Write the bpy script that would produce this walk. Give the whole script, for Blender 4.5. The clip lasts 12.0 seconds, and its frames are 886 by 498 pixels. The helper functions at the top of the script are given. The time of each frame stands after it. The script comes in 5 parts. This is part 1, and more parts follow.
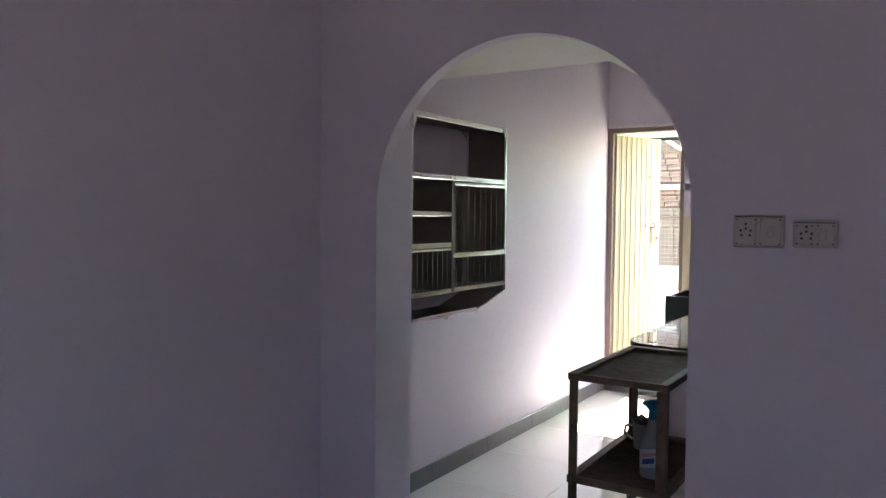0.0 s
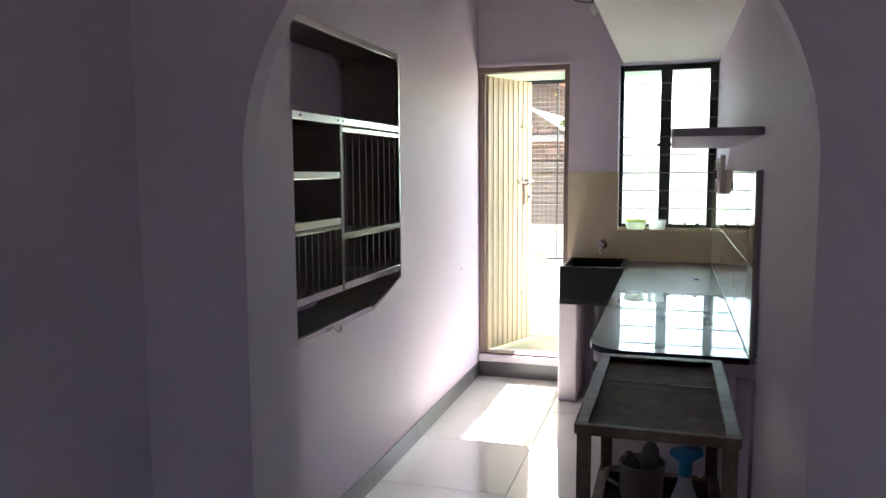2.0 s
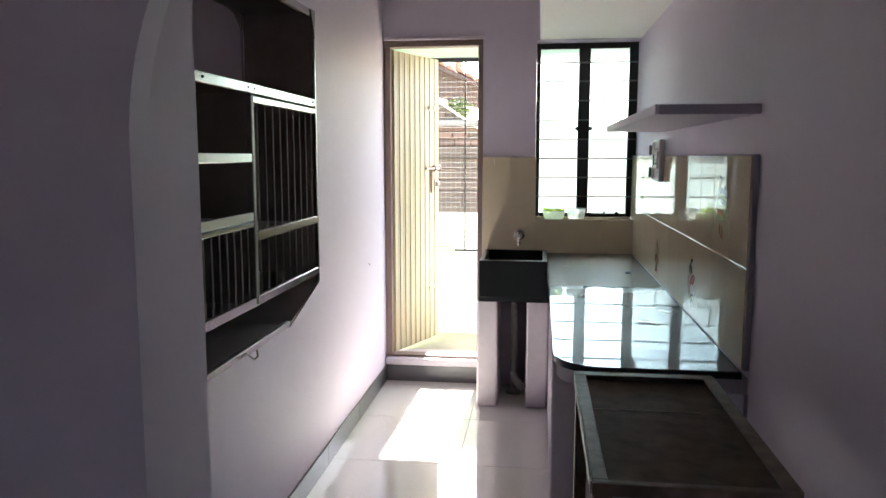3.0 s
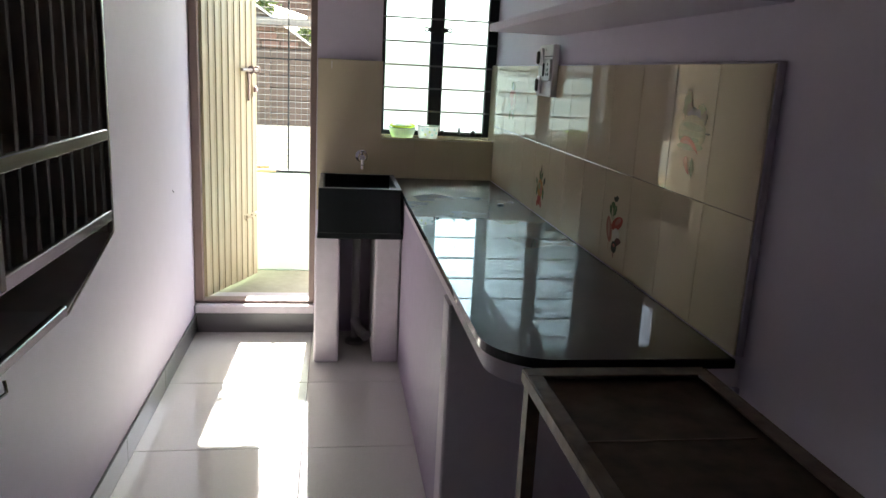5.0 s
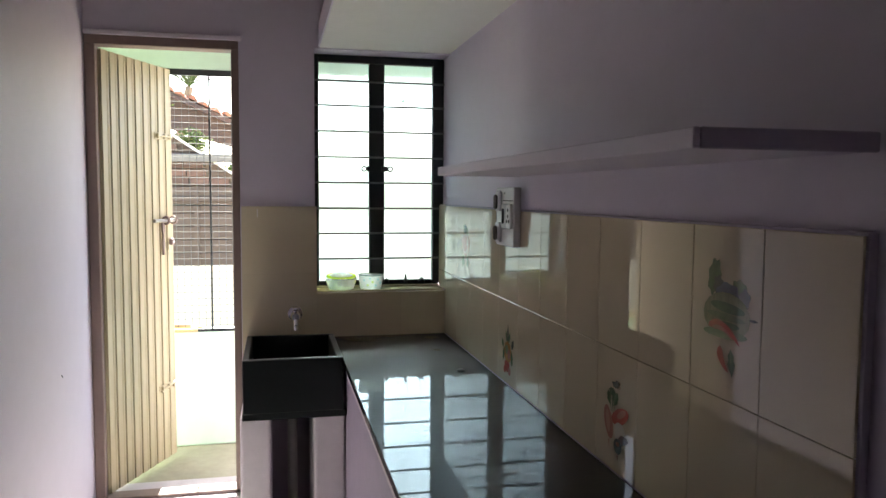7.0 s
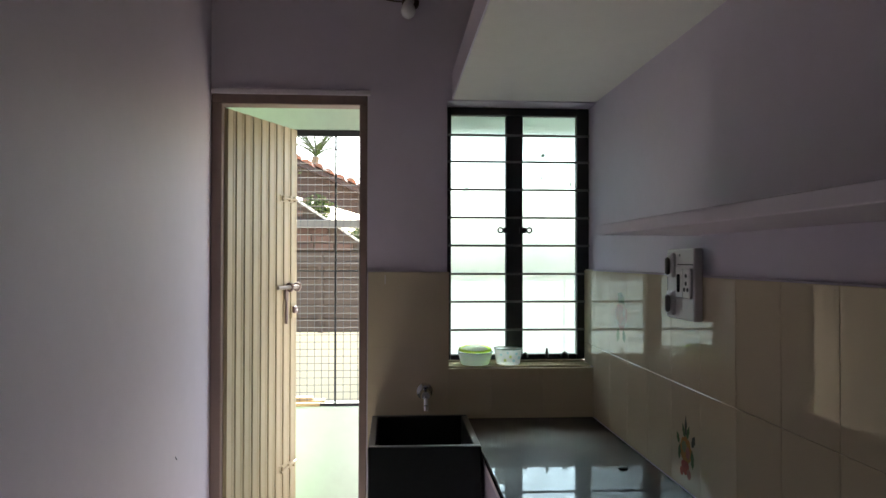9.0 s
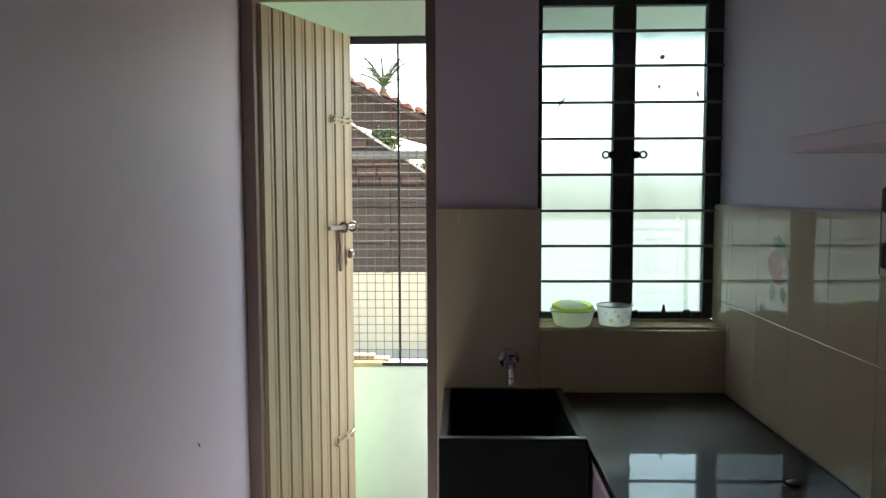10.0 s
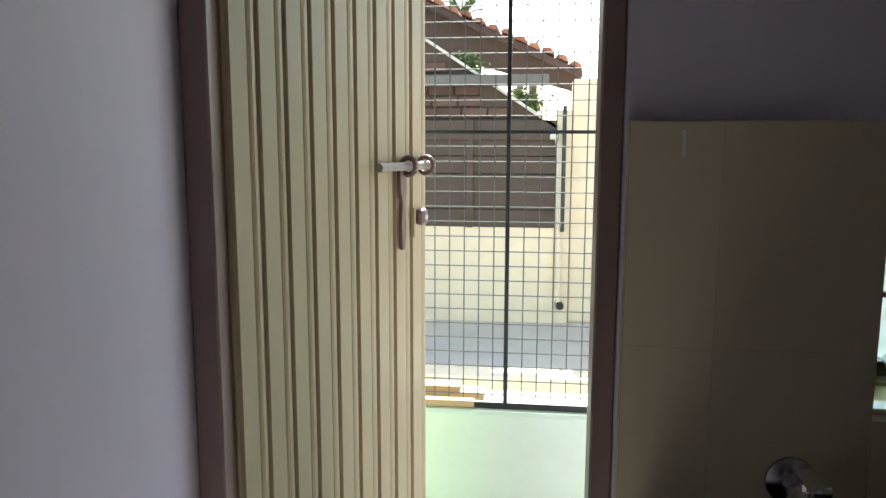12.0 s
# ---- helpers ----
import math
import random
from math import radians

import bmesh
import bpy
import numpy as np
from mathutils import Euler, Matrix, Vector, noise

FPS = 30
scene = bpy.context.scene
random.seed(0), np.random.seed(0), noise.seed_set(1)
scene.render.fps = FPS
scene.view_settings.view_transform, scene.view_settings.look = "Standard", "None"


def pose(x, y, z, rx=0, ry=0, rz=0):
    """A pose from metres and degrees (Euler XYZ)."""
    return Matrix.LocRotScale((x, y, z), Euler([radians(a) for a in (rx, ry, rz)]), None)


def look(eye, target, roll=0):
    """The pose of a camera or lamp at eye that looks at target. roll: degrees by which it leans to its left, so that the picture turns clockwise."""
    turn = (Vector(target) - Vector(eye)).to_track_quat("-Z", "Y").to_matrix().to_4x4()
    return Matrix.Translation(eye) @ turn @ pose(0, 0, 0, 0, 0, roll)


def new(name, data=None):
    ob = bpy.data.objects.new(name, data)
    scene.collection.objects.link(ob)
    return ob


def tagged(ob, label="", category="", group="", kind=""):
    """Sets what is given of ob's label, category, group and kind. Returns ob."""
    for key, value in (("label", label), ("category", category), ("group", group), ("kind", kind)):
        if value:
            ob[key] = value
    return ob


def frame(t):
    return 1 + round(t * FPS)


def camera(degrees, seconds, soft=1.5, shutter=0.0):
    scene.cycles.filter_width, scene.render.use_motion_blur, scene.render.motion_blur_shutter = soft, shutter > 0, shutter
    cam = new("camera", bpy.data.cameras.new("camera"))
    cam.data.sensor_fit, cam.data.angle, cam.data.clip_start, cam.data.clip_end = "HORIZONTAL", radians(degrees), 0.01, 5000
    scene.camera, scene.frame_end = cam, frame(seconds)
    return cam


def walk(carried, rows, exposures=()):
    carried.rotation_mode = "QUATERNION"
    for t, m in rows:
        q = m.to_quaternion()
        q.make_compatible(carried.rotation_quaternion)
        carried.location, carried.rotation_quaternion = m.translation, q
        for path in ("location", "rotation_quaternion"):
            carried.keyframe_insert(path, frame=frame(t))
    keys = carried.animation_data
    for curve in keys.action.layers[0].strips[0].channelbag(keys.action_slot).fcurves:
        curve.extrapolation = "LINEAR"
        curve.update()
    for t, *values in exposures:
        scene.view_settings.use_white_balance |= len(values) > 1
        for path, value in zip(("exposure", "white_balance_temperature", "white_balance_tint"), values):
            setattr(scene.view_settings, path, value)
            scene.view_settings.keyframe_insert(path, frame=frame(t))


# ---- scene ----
cam = camera(61.2, 12.0)
PATH = [
    (0, (0.165, 0.49, 1.408), (-0.908, 2.176, 1.317), 0.5),
    (0.5, (-0.034, 0.709, 1.419), (-1.006, 2.454, 1.31), 0.3),
    (1, (-0.296, 0.89, 1.426), (-1.149, 2.695, 1.309), 0.8),
    (1.5, (-0.528, 1.063, 1.429), (-1.248, 2.923, 1.285), 0.0),
    (2, (-0.708, 1.323, 1.426), (-1.289, 3.225, 1.217), -0.3),
    (2.5, (-0.835, 1.519, 1.407), (-1.298, 3.45, 1.173), -0.7),
    (3, (-1.014, 1.731, 1.417), (-1.269, 3.699, 1.171), -0.0),
    (3.5, (-1.089, 1.916, 1.404), (-1.159, 3.899, 1.155), 0.4),
    (3.7, (-1.107, 2.016, 1.401), (-1.121, 3.999, 1.138), 0.5),
    (5.3, (-1.287, 2.601, 1.365), (-0.936, 4.509, 0.879), 3.0),
    (5.5, (-1.26, 2.703, 1.374), (-0.877, 4.603, 0.879), 2.8),
    (6, (-1.228, 2.863, 1.376), (-0.827, 4.763, 0.896), 2.6),
    (6.5, (-1.222, 2.939, 1.41), (-0.81, 4.843, 0.959), 1.7),
    (7, (-1.217, 2.971, 1.468), (-0.781, 4.917, 1.323), 0.4),
    (7.2, (-1.211, 2.98, 1.486), (-0.779, 4.932, 1.465), -0.0),
    (8.8, (-1.235, 3.193, 1.469), (-1.059, 5.184, 1.542), -0.2),
    (9, (-1.257, 3.336, 1.463), (-1.127, 5.332, 1.49), 0.1),
    (9.5, (-1.302, 3.617, 1.451), (-1.251, 5.615, 1.376), -0.0),
    (10, (-1.276, 3.962, 1.459), (-1.333, 5.956, 1.312), -0.2),
    (10.5, (-1.308, 4.261, 1.424), (-1.445, 6.248, 1.249), 0.1),
    (11, (-1.411, 4.617, 1.425), (-1.601, 6.596, 1.2), 0.5),
    (11.5, (-1.415, 4.987, 1.414), (-1.63, 6.959, 1.156), -0.3),
    (11.8, (-1.439, 5.19, 1.402), (-1.676, 7.158, 1.133), 0.3),
    (11.9, (-1.447, 5.238, 1.39), (-1.694, 7.204, 1.12), 0.2),
    (12, (-1.472, 5.305, 1.388), (-1.725, 7.268, 1.097), 0.1),
]
exposures = [
    (0.0, 4.42, 6450, 4), (1.0, 4.3, 6450, 5), (2.0, 4.0, 6500, 8), (2.5, 3.95, 6550, 7), (3.5, 3.82, 6500, 8), (5.5, 3.26, 6500, 4), (6.5, 3.22, 6500, 5),
    (7.2, 3.16, 6550, 8), (8.8, 2.62, 6550, 8), (9.5, 2.34, 6500, 6), (10.5, 2.16, 6450, 3), (11.5, 2.05, 6350, 2), (12.0, 1.96, 6300, 3),
]
walk(cam, [(t, look(eye, target, roll)) for t, eye, target, roll in PATH], exposures)

# ---- world and sun ----
SUN_ELEVATION = 44.5
world = bpy.data.worlds.new("daylight")
scene.world = world
world.use_nodes = True
wn = world.node_tree.nodes
sky = wn.new("ShaderNodeTexSky")
sky.sky_type = "NISHITA"
sky.sun_disc = False
sky.sun_elevation = radians(SUN_ELEVATION)
sky.sun_rotation = 0.0
sky.dust_density = 1.8
wn["Background"].inputs["Strength"].default_value = 0.15
world.node_tree.links.new(sky.outputs["Color"], wn["Background"].inputs["Color"])
sun = new("sun", bpy.data.lights.new("sun", "SUN"))
sun.data.energy = 5.0
sun.data.angle = radians(0.53)
sun.data.color = (1.0, 0.965, 0.90)
sun.matrix_world = look((0, 0, 0), (-0.015, -math.cos(radians(SUN_ELEVATION)), -math.sin(radians(SUN_ELEVATION))))


# ---- materials ----
def material(name, color, rough=0.6, metal=0.0, vary=0.12, grain=40.0, stain=1.6, bump=0.05, spec=0.5, tint=None, stretch=(1, 1, 1), rough_vary=0.12, per_piece=0.0, stain_amount=0.5, coat=0.0, coat_rough=0.02):
    """A surface with colour variation at two scales, uneven gloss and fine relief."""
    m = bpy.data.materials.new(name)
    m.use_nodes = True
    nt = m.node_tree
    n, lk = nt.nodes, nt.links
    bsdf = n["Principled BSDF"]
    co = n.new("ShaderNodeTexCoord")
    mp = n.new("ShaderNodeMapping")
    mp.inputs["Scale"].default_value = stretch
    lk.new(co.outputs["Object"], mp.inputs["Vector"])
    fine = n.new("ShaderNodeTexNoise")
    fine.inputs["Scale"].default_value = grain
    fine.inputs["Detail"].default_value = 6
    broad = n.new("ShaderNodeTexNoise")
    broad.inputs["Scale"].default_value = stain
    broad.inputs["Detail"].default_value = 4
    lk.new(mp.outputs["Vector"], fine.inputs["Vector"])
    lk.new(mp.outputs["Vector"], broad.inputs["Vector"])
    mixv = n.new("ShaderNodeMix")
    mixv.data_type = "FLOAT"
    mixv.inputs["Factor"].default_value = stain_amount
    lk.new(fine.outputs["Fac"], mixv.inputs["A"])
    lk.new(broad.outputs["Fac"], mixv.inputs["B"])
    ramp = n.new("ShaderNodeMapRange")
    ramp.inputs["From Min"].default_value = 0.3
    ramp.inputs["From Max"].default_value = 0.7
    lk.new(mixv.outputs["Result"], ramp.inputs["Value"])
    col = n.new("ShaderNodeMix")
    col.data_type = "RGBA"
    other = tint or tuple(c * (1 - vary) for c in color)
    col.inputs["A"].default_value = (*other, 1)
    col.inputs["B"].default_value = (*color, 1)
    lk.new(ramp.outputs["Result"], col.inputs["Factor"])
    out = col.outputs["Result"]
    if per_piece:
        info = n.new("ShaderNodeObjectInfo")
        pr = n.new("ShaderNodeMapRange")
        pr.inputs["To Min"].default_value = 1 - per_piece
        pr.inputs["To Max"].default_value = 1 + per_piece * 0.4
        lk.new(info.outputs["Random"], pr.inputs["Value"])
        hsv = n.new("ShaderNodeHueSaturation")
        lk.new(out, hsv.inputs["Color"])
        lk.new(pr.outputs["Result"], hsv.inputs["Value"])
        out = hsv.outputs["Color"]
    lk.new(out, bsdf.inputs["Base Color"])
    rr = n.new("ShaderNodeMapRange")
    rr.inputs["To Min"].default_value = max(0.02, rough - rough_vary * rough)
    rr.inputs["To Max"].default_value = min(1.0, rough + rough_vary * rough)
    lk.new(broad.outputs["Fac"], rr.inputs["Value"])
    lk.new(rr.outputs["Result"], bsdf.inputs["Roughness"])
    bsdf.inputs["Metallic"].default_value = metal
    bsdf.inputs["Specular IOR Level"].default_value = spec
    bsdf.inputs["Coat Weight"].default_value = coat
    bsdf.inputs["Coat Roughness"].default_value = coat_rough
    if bump:
        b = n.new("ShaderNodeBump")
        b.inputs["Strength"].default_value = bump
        b.inputs["Distance"].default_value = 0.01
        lk.new(fine.outputs["Fac"], b.inputs["Height"])
        lk.new(b.outputs["Normal"], bsdf.inputs["Normal"])
    return m


LILAC = material("lilac_wall_paint", (0.66, 0.588, 0.685), 0.6, vary=0.06, grain=14, stain=1.1, bump=0.08)
LILAC_EDGE = material("lilac_dark_paint", (0.46, 0.40, 0.48), 0.6, vary=0.1, grain=30, bump=0.1)
WHITEWASH = material("white_ceiling_paint", (0.77, 0.73, 0.70), 0.75, vary=0.06, grain=12, stain=0.9, bump=0.07)
PILLAR = material("pillar_lilac_white", (0.68, 0.61, 0.66), 0.65, vary=0.12, grain=25, stain=4, bump=0.12)
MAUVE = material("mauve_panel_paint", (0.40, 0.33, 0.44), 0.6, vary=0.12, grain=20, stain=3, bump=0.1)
FLOOR_TILE = material("vitrified_floor_tile", (0.74, 0.735, 0.69), 0.065, vary=0.07, grain=90, stain=2.2, bump=0.003, spec=0.6, per_piece=0.04, coat=0.6)
GROUT = material("grey_grout", (0.34, 0.32, 0.30), 0.9, vary=0.25, grain=80)
SKIRT = material("grey_skirting_tile", (0.12, 0.115, 0.12), 0.3, vary=0.06, grain=60, stain=2, bump=0.02)
TILE_GROUT = material("beige_tile_grout", (0.55, 0.48, 0.35), 0.6, vary=0.1, grain=40)
BRICK = material("sooty_lattice_brick", (0.12, 0.065, 0.05), 0.85, vary=0.4, grain=10, stain=2, bump=0.2, per_piece=0.3)
VERGE = material("pale_lime_mortar", (0.6, 0.55, 0.48), 0.9, vary=0.2, grain=12, bump=0.2)
WALL_TILE = material("beige_glazed_tile", (0.64, 0.55, 0.385), 0.022, vary=0.05, grain=6, stain=1.5, bump=0.0015, spec=0.45, per_piece=0.03)
GRANITE = material("black_granite", (0.016, 0.0135, 0.0165), 0.4, vary=0.35, grain=240, stain=3, bump=0.001, spec=0.08, rough_vary=0.3, coat=0.75, coat_rough=0.004, stain_amount=0.12)
SINK_STONE = material("black_sink_stone", (0.012, 0.0155, 0.0165), 0.33, spec=0.36, vary=0.4, grain=90, stain=5, bump=0.03)
FRAME_PAINT = material("brown_door_frame_paint", (0.27, 0.19, 0.165), 0.42, vary=0.2, grain=30, stain=5, bump=0.06, stretch=(1, 1, 0.3))
DOOR_PAINT = material("cream_door_paint", (0.57, 0.485, 0.31), 0.33, vary=0.14, grain=22, stain=3, bump=0.05, stretch=(1, 1, 0.2))
STEEL = material("stainless_steel", (0.62, 0.61, 0.58), 0.2, metal=1.0, vary=0.15, grain=60, stain=6, bump=0.01, rough_vary=0.4)
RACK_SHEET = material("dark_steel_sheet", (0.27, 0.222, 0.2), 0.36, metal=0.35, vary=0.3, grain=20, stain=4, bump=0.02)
# Paler copy of the rack sheet, with missing ambient light put into the colour.
RACK_TRAY = material("brightened_tray_sheet", (0.48, 0.44, 0.42), 0.42, metal=0.3, vary=0.2, grain=24, stain=5, bump=0.02)
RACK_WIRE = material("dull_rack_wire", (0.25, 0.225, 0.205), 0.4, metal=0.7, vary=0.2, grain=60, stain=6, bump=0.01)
CHROME = material("chrome_tap", (0.75, 0.75, 0.77), 0.1, metal=1.0, vary=0.1, bump=0)
# Chrome darkened in its colour to stand for a dark reflection on the flange.
TAP_METAL = material("chrome_dark_reflection", (0.48, 0.46, 0.47), 0.2, metal=1.0, vary=0.3, bump=0)
BLACK_IRON = material("black_painted_iron", (0.018, 0.02, 0.022), 0.45, vary=0.5, grain=40, stain=8, bump=0.1)
BAR_IRON = material("grey_bar_iron", (0.22, 0.22, 0.22), 0.4, metal=0.3, vary=0.3, grain=60, bump=0.05)
WIRE = material("galvanised_wire", (0.13, 0.125, 0.12), 0.6, metal=0.2, vary=0.4, grain=60, stain=6, bump=0.0)
RUST_IRON = material("brown_rusty_iron", (0.075, 0.05, 0.037), 0.5, metal=0.0, spec=0.16, tint=(0.20, 0.14, 0.10), grain=26, stain=12, bump=0.25, stain_amount=0.35)
TROLLEY_SHEET = material("worn_grey_sheet", (0.145, 0.108, 0.082), 0.7, tint=(0.055, 0.043, 0.035), grain=22, stain=8, bump=0.12, metal=0.0, spec=0.03, rough_vary=0.25, stain_amount=0.45)
SWITCH_WHITE = material("switch_plastic", (0.72, 0.70, 0.68), 0.3, vary=0.06, grain=30, bump=0.01)
SWITCH_OLD = material("yellowed_switch_plastic", (0.50, 0.445, 0.445), 0.35, vary=0.1, grain=30, bump=0.01)
SWITCH_DARK = material("socket_hole_black", (0.02, 0.018, 0.018), 0.5, vary=0.2, bump=0)
GREEN_PAINT = material("mint_green_paint", (0.60, 0.74, 0.60), 0.7, vary=0.1, grain=18, stain=1.5, bump=0.1)
CONCRETE = material("balcony_cement", (0.42, 0.38, 0.29), 0.8, vary=0.25, grain=25, stain=3, bump=0.15)
GROUND = material("pale_cement_ground", (0.60, 0.51, 0.41), 0.9, vary=0.2, grain=6, stain=0.5, bump=0.2)
CREAM_WALL = material("cream_outer_wall", (0.80, 0.64, 0.46), 0.85, vary=0.18, grain=8, stain=0.9, bump=0.15)
DARK_WOOD = material("dark_shed_boards", (0.085, 0.054, 0.04), 0.75, vary=0.3, grain=14, stain=2, bump=0.2, stretch=(0.3, 1, 1))
ROOF_TILE = material("terracotta_roof_tile", (0.42, 0.16, 0.085), 0.8, tint=(0.18, 0.09, 0.06), grain=12, stain=2, bump=0.2, per_piece=0.3)
ROOF_DARK = material("dark_roof_tile", (0.10, 0.06, 0.05), 0.85, tint=(0.05, 0.035, 0.03), grain=9, stain=2, bump=0.2, per_piece=0.3)
GREY_BEAM = material("weathered_grey_timber", (0.16, 0.14, 0.125), 0.8, vary=0.3, grain=20, bump=0.1)
SCRAP_WOOD = material("pale_scrap_wood", (0.48, 0.34, 0.18), 0.7, vary=0.35, grain=14, stain=5, bump=0.15, stretch=(0.2, 2, 2))
SHRUB_LEAF = material("shrub_leaf", (0.12, 0.16, 0.06), 0.9, spec=0.05, vary=0.5, grain=3, bump=0)
LEAF = material("palm_leaf", (0.045, 0.075, 0.022), 0.75, spec=0.15, vary=0.4, grain=5, bump=0, per_piece=0.3)
BARK = material("palm_bark", (0.16, 0.12, 0.08), 0.9, vary=0.3, grain=12, bump=0.3)
BLUE_PLASTIC = material("blue_trigger_plastic", (0.01, 0.24, 0.42), 0.35, vary=0.15, bump=0.0)
LABEL_WHITE = material("white_bottle_label", (0.6, 0.62, 0.68), 0.4, vary=0.1, bump=0)
LABEL_PINK = material("pink_label_band", (0.62, 0.30, 0.38), 0.4, vary=0.1, bump=0)
LABEL_BLUE = material("blue_label_bars", (0.03, 0.08, 0.35), 0.4, vary=0.1, bump=0)
GREY_POT = material("dull_aluminium_mug", (0.39, 0.35, 0.31), 0.5, metal=0.2, vary=0.25, grain=30, bump=0.08)
GREY_RAG = material("grey_brush_cloth", (0.33, 0.31, 0.29), 0.9, vary=0.35, grain=60, bump=0.4)
CABLE = material("black_cable", (0.02, 0.02, 0.022), 0.5, vary=0.2, bump=0)
TUB_GREEN = material("green_tub_rim", (0.14, 0.24, 0.16), 0.35, vary=0.1, bump=0)
PVC = material("white_pvc_pipe", (0.45, 0.44, 0.43), 0.4, vary=0.2, grain=20, bump=0.02)
LAMP_WHITE = material("white_bulb_glass", (0.75, 0.74, 0.72), 0.25, vary=0.05, bump=0)
VENT_WOOD = material("dark_brown_vent_wood", (0.07, 0.04, 0.03), 0.5, vary=0.3, grain=20, bump=0.1)
VEG = {
    "green": material("print_green", (0.16, 0.24, 0.12), 0.06, vary=0.5, grain=60, bump=0),
    "melon": material("print_melon", (0.36, 0.40, 0.22), 0.06, vary=0.5, grain=45, bump=0, stretch=(1, 3, 0.6)),
    "red": material("print_red", (0.52, 0.13, 0.09), 0.06, vary=0.4, grain=50, bump=0),
    "orange": material("print_orange", (0.58, 0.30, 0.10), 0.06, vary=0.4, grain=50, bump=0),
    "purple": material("print_purple", (0.22, 0.13, 0.11), 0.06, vary=0.4, grain=50, bump=0),
    "pale": material("print_pale", (0.72, 0.66, 0.55), 0.06, vary=0.2, grain=50, bump=0),
    "dark": material("print_dark", (0.13, 0.14, 0.11), 0.06, vary=0.4, grain=50, bump=0),
    "moss": material("print_moss", (0.26, 0.33, 0.17), 0.06, vary=0.4, grain=60, bump=0),
    "slate": material("print_slate", (0.17, 0.20, 0.23), 0.06, vary=0.4, grain=60, bump=0),
    "pink": material("print_pink", (0.62, 0.38, 0.28), 0.06, vary=0.3, grain=60, bump=0),
    "rose": material("print_rose", (0.52, 0.24, 0.18), 0.06, vary=0.3, grain=50, bump=0),
}


def frosted_glass():
    """Milky pane that spreads the daylight behind it."""
    m = bpy.data.materials.new("frosted_glass")
    m.use_nodes = True
    n, lk = m.node_tree.nodes, m.node_tree.links
    n.remove(n["Principled BSDF"])
    co = n.new("ShaderNodeTexCoord")
    noise_tex = n.new("ShaderNodeTexNoise")
    noise_tex.inputs["Scale"].default_value = 5
    noise_tex.inputs["Detail"].default_value = 5
    lk.new(co.outputs["Object"], noise_tex.inputs["Vector"])
    mixc = n.new("ShaderNodeMix")
    mixc.data_type = "RGBA"
    mixc.inputs["A"].default_value = (0.56, 0.66, 0.66, 1)
    mixc.inputs["B"].default_value = (0.67, 0.76, 0.765, 1)
    lk.new(noise_tex.outputs["Fac"], mixc.inputs["Factor"])
    tr = n.new("ShaderNodeBsdfTranslucent")
    lk.new(mixc.outputs["Result"], tr.inputs["Color"])
    re = n.new("ShaderNodeBsdfRefraction")
    re.inputs["Roughness"].default_value = 0.62
    re.inputs["IOR"].default_value = 1.12
    re.inputs["Color"].default_value = (0.78, 0.89, 0.905, 1)
    body = n.new("ShaderNodeMixShader")
    body.inputs["Fac"].default_value = 0.85
    lk.new(tr.outputs["BSDF"], body.inputs[1])
    lk.new(re.outputs["BSDF"], body.inputs[2])
    gl = n.new("ShaderNodeBsdfGlossy")
    gl.inputs["Roughness"].default_value = 0.12
    fr = n.new("ShaderNodeFresnel")
    mix = n.new("ShaderNodeMixShader")
    lk.new(fr.outputs["Fac"], mix.inputs["Fac"])
    lk.new(body.outputs["Shader"], mix.inputs[1])
    lk.new(gl.outputs["BSDF"], mix.inputs[2])
    lk.new(mix.outputs["Shader"], n["Material Output"].inputs["Surface"])
    return m


def clear_plastic():
    m = bpy.data.materials.new("clear_bottle_plastic")
    m.use_nodes = True
    b = m.node_tree.nodes["Principled BSDF"]
    b.inputs["Base Color"].default_value = (0.82, 0.85, 0.9, 1)
    b.inputs["Transmission Weight"].default_value = 0.6
    b.inputs["Roughness"].default_value = 0.08
    b.inputs["IOR"].default_value = 1.08
    return m


def blue_liquid():
    m = bpy.data.materials.new("blue_cleaning_liquid")
    m.use_nodes = True
    b = m.node_tree.nodes["Principled BSDF"]
    b.inputs["Base Color"].default_value = (0.03, 0.55, 0.66, 1)
    b.inputs["Transmission Weight"].default_value = 0.6
    b.inputs["Roughness"].default_value = 0.1
    b.inputs["IOR"].default_value = 1.33
    return m


def thin_plastic(name, color, through_light=0.6):
    """Thin coloured plastic that lets some light through."""
    m = bpy.data.materials.new(name)
    m.use_nodes = True
    n, lk = m.node_tree.nodes, m.node_tree.links
    p = n["Principled BSDF"]
    p.inputs["Base Color"].default_value = (*color, 1)
    p.inputs["Roughness"].default_value = 0.3
    co = n.new("ShaderNodeTexCoord")
    tex = n.new("ShaderNodeTexNoise")
    tex.inputs["Scale"].default_value = 25
    lk.new(co.outputs["Object"], tex.inputs["Vector"])
    mr = n.new("ShaderNodeMapRange")
    mr.inputs["To Min"].default_value = 0.22
    mr.inputs["To Max"].default_value = 0.42
    lk.new(tex.outputs["Fac"], mr.inputs["Value"])
    lk.new(mr.outputs["Result"], p.inputs["Roughness"])
    t = n.new("ShaderNodeBsdfTranslucent")
    t.inputs["Color"].default_value = (*color, 1)
    mix = n.new("ShaderNodeMixShader")
    mix.inputs["Fac"].default_value = through_light
    lk.new(p.outputs["BSDF"], mix.inputs[1])
    lk.new(t.outputs["BSDF"], mix.inputs[2])
    lk.new(mix.outputs["Shader"], n["Material Output"].inputs["Surface"])
    return m


